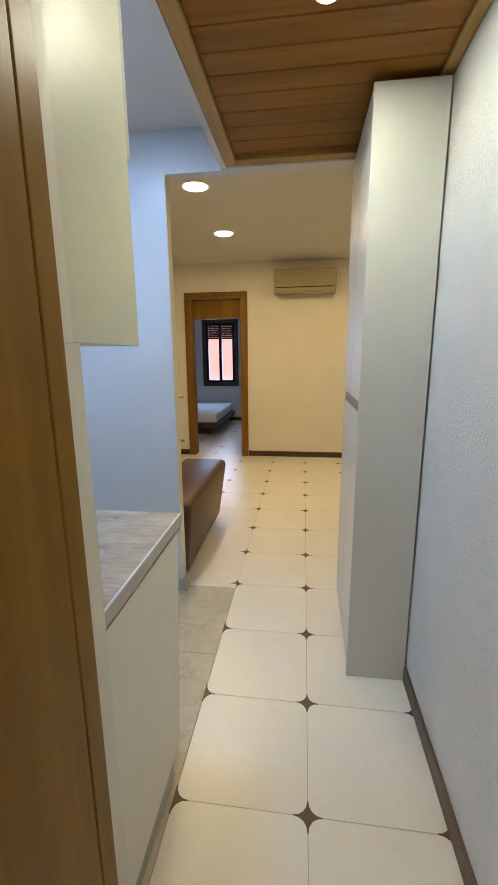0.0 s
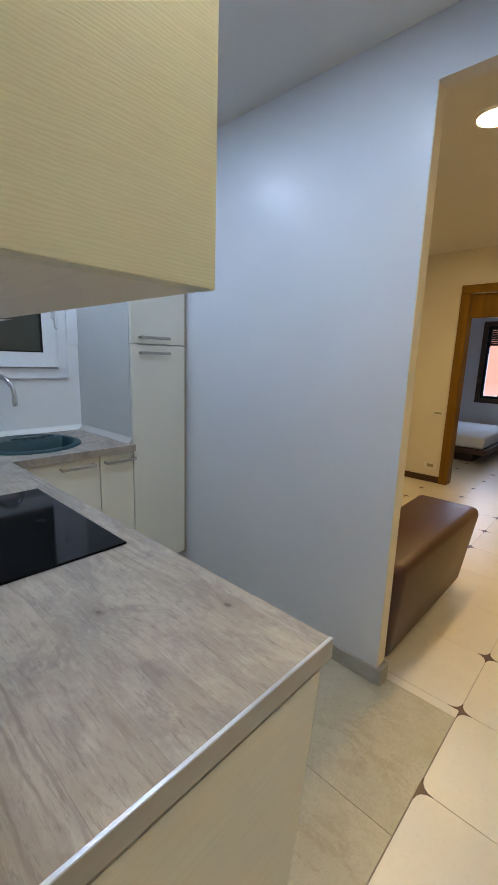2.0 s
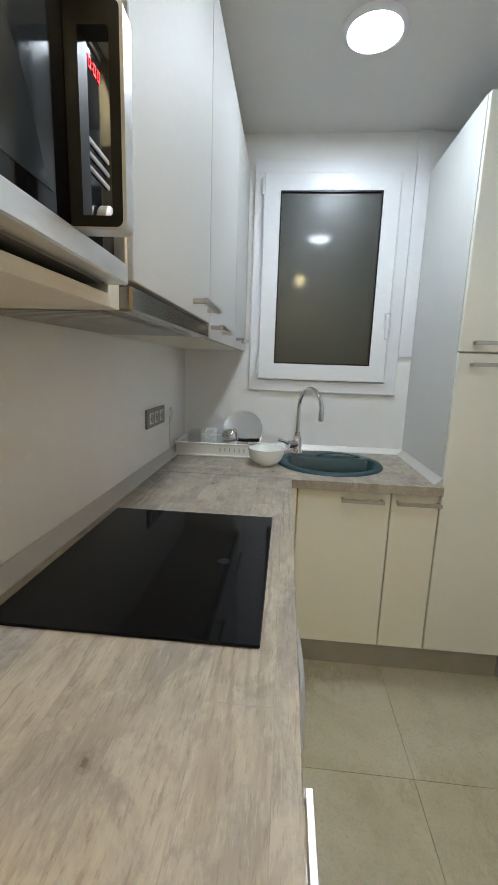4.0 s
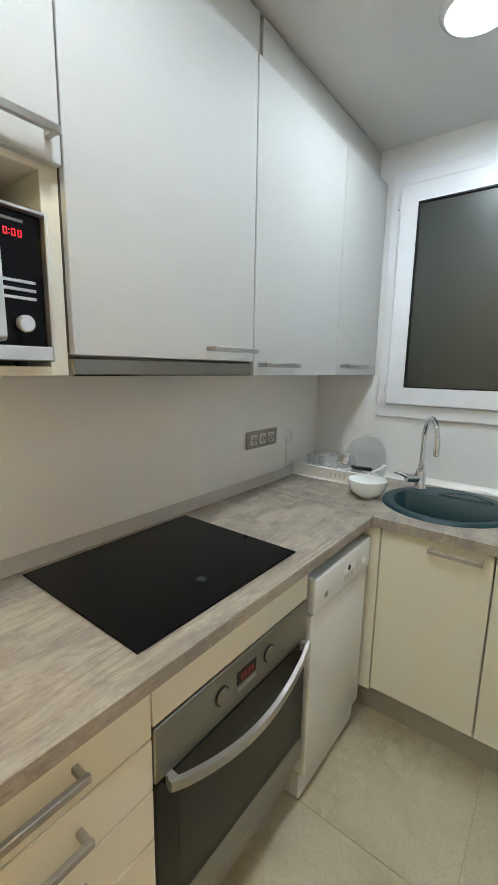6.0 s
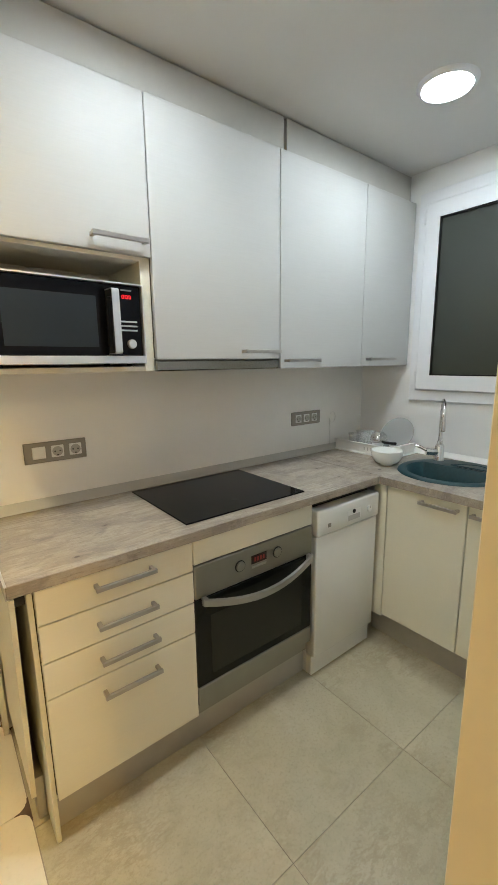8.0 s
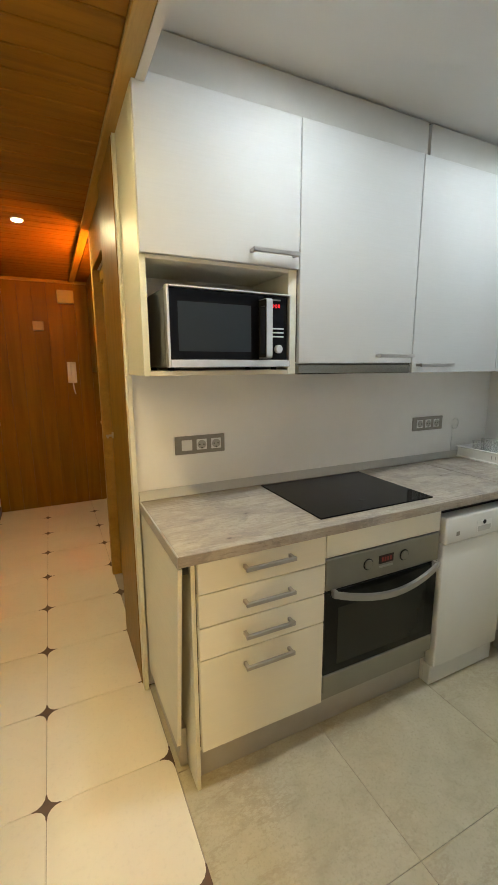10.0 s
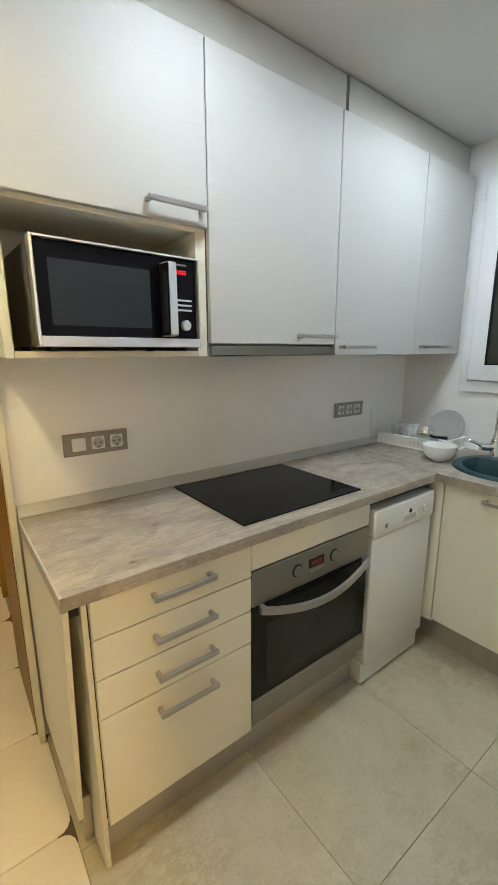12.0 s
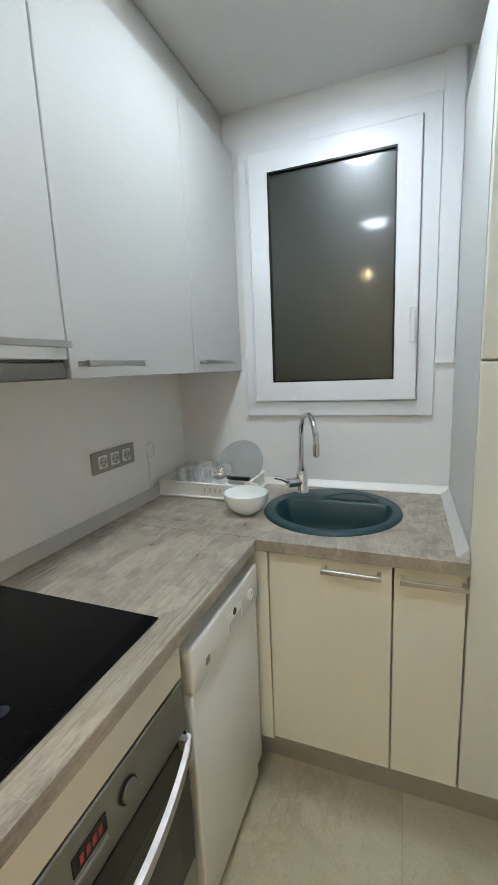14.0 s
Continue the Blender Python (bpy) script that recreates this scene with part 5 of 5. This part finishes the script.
# ---- entrance hall things ----
pn = thing("panelled_wall", (-0.4, -2.19, 0), "varnished vertical wooden plank panelling of the hall", "panelling", kind="structure")
x = -1.395
while x < XR - 0.02:
    w = min(0.128, XR - 0.002 - x)
    part("plank", box(x, x + w - 0.002, -2.199, -2.182, 0.0, 2.316, 0.001), M_WOOD, pn)
    x += 0.128
solid("trim_panelling", box(-1.395, XR - 0.002, -2.182, -2.165, 2.285, 2.314, 0.003), M_TRIMX, "pale oak strip on top of the panelling", "trim")
def wallbox(name, x0, x1, z0, z1, d, mat, label, cat):
    c = thing(name, ((x0 + x1) / 2, -2.18, z0), label, cat)
    part("case", box(x0, x1, -2.181, -2.181 + d, z0, z1, 0.004), mat, c)
    return c
wallbox("bell_box", -0.365, -0.215, 2.09, 2.215, 0.06, M_ACBODY, "cream door bell box on the panelling", "door bell")
t2 = wallbox("thermostat", -0.075, 0.025, 1.82, 1.91, 0.04, M_ACBODY, "small cream thermostat on the panelling", "thermostat")
ph = wallbox("intercom", -0.34, -0.255, 1.30, 1.515, 0.03, M_WHITEPL, "white intercom handset on the panelling", "intercom")
part("handset", box(-0.33, -0.285, -2.150, -2.122, 1.31, 1.505, 0.008), M_WHITEPL, ph)
part("cord", tube([(-0.30, -2.14, 1.30), (-0.305, -2.135, 1.24), (-0.315, -2.14, 1.19)], 0.006, None, 8), M_WHITEPL, ph)
uc = thing("hall_cupboard", (-0.9, -1.9, 1.41), "varnished wooden wall cupboard in the hall", "cupboard")
part("body", box(-1.395, -0.50, -2.18, -1.75, 1.41, 2.314, 0.004), M_WOOD, uc)
part("door", box(-1.39, -0.955, -1.749, -1.73, 1.42, 2.29, 0.003), M_WOOD, uc)
part("door", box(-0.95, -0.505, -1.749, -1.73, 1.42, 2.29, 0.003), M_WOOD, uc)
lc = thing("shoe_cabinet", (-0.9, -1.2, 0), "low pale wooden cabinet in the hall", "cabinet")
part("body", box(-1.39, -0.50, -1.60, -0.9, 0.0, 0.93, 0.004), M_WOOD, lc)
part("top", box(-1.395, -0.485, -1.61, -0.89, 0.931, 0.955, 0.003), M_TRIM, lc, "pale wooden top")

# ---- floors: pieces last ----
fl0 = solid("floor", box(-4.0, 2.5, -2.4, 9.2, -0.06, -0.004), M_GROUT, "cream octagonal floor tiles with brown star insets and grey kitchen tiles", "floor")
P, OX, OY = 0.432, 0.047, 2.06
PY = 0.430
def star_tile():
    bm = bmesh.new()
    g = 0.0013
    hx, hy = P / 2 - g, PY / 2 - g
    pts = []
    for sx, sy in ((1, 1), (-1, 1), (-1, -1), (1, -1)):
        arc = []
        for k in range(5):
            a = math.pi / 2 * k / 4
            # concave-star corner: the tile bulges towards the corner
            cx, cy = hx - 0.048, hy - 0.048
            arc.append((cx + 0.048 * math.sin(a) ** 0.9 if k else cx, cy + 0.048 * math.cos(a) ** 0.9 if k < 4 else cy))
        arc = [(sx * px, sy * py) for px, py in arc]
        if sx * sy < 0:
            pts += arc
        else:
            pts += arc[::-1]
    top = [bm.verts.new((px, py, 0.0)) for px, py in pts]
    bot = [bm.verts.new((px * 1.002, py * 1.002, -0.004)) for px, py in pts]
    bm.faces.new(top)
    for i in range(len(top)):
        j = (i + 1) % len(top)
        bm.faces.new((top[i], bot[i], bot[j], top[j]))
    bmesh.ops.recalc_face_normals(bm, faces=bm.faces)
    return bm
def star_piece():
    bm = bmesh.new()
    R = 0.047
    pts = []
    for q in range(4):
        a0 = q * math.pi / 2
        pts.append((R * math.cos(a0), R * math.sin(a0)))
        for k in range(1, 4):
            a = a0 + math.pi / 2 * k / 4
            r = 0.0215 + 0.010 * abs(k - 2)
            pts.append((r * math.cos(a), r * math.sin(a)))
    top = [bm.verts.new((px, py, -0.0006)) for px, py in pts]
    bot = [bm.verts.new((px, py, -0.004)) for px, py in pts]
    bm.faces.new(top)
    for i in range(len(top)):
        j = (i + 1) % len(top)
        bm.faces.new((top[i], bot[i], bot[j], top[j]))
    bmesh.ops.recalc_face_normals(bm, faces=bm.faces)
    return bm
tile_me, star_me = mesh_of("tile", star_tile(), M_TILE), mesh_of("star", star_piece(), M_STAR)
far_tiles, far_stars = bmesh.new(), bmesh.new()
for i in range(-8, 6):
    for j in range(-10, 17):
        cx, cy = OX + (i + 0.5) * P, OY + (j + 0.5) * PY
        sx, sy = OX + i * P, OY + j * PY
        in_tile = (i in (-1, 0)) or (cy > 2.49) or (cy < -0.4 and -1.5 < cx < 0.5)
        in_star = (-0.40 < sx < 0.49) or (sy > 2.48) or (sy < -0.4 and -1.5 < sx < 0.5)
        if sy > 9.0 or sx < -3.8:
            continue
        near = cy < 5.9 and -1.8 < cx < 1.2
        if in_tile:
            if near:
                ob = new("tile", tile_me)
                ob.parent, ob.location = fl0, (cx, cy, 0)
            else:
                t3 = star_tile()
                bmesh.ops.translate(t3, vec=(cx, cy, 0), verts=t3.verts)
                merge(far_tiles, t3)
        if in_star:
            if near:
                ob = new("star_inset", star_me)
                ob.parent, ob.location = fl0, (sx, sy, 0.0005)
            else:
                t3 = star_piece()
                bmesh.ops.translate(t3, vec=(sx, sy, 0.0005), verts=t3.verts)
                merge(far_stars, t3)
tagged(part("far_tiles", far_tiles, M_TILE, fl0), kind="stuff")
tagged(part("far_star_insets", far_stars, M_STAR, fl0), kind="stuff")
# cut row of cream tile between the grey tiles and the living room
for k in range(6):
    part("cut_tile", box(-0.385 - (k + 1) * P + 0.0015, -0.385 - k * P - 0.0015, 2.4415, OY + PY - 0.0015, -0.004, 0.0), M_TILE, fl0)
# grey stone kitchen tiles
G = 0.583
for i in range(4):
    for j in range(3):
        x1 = -0.3865 - i * G
        y0 = 1.862 + (j - 2) * G
        y1 = min(y0 + G, 2.440)
        y0 = max(y0, 0.81)
        if y1 - y0 > 0.02:
            part("stone_tile", box(max(x1 - G, XW) + 0.001, x1 - 0.001, y0 + 0.001, y1 - 0.001, -0.004, 0.0005), M_GREYTILE, fl0)
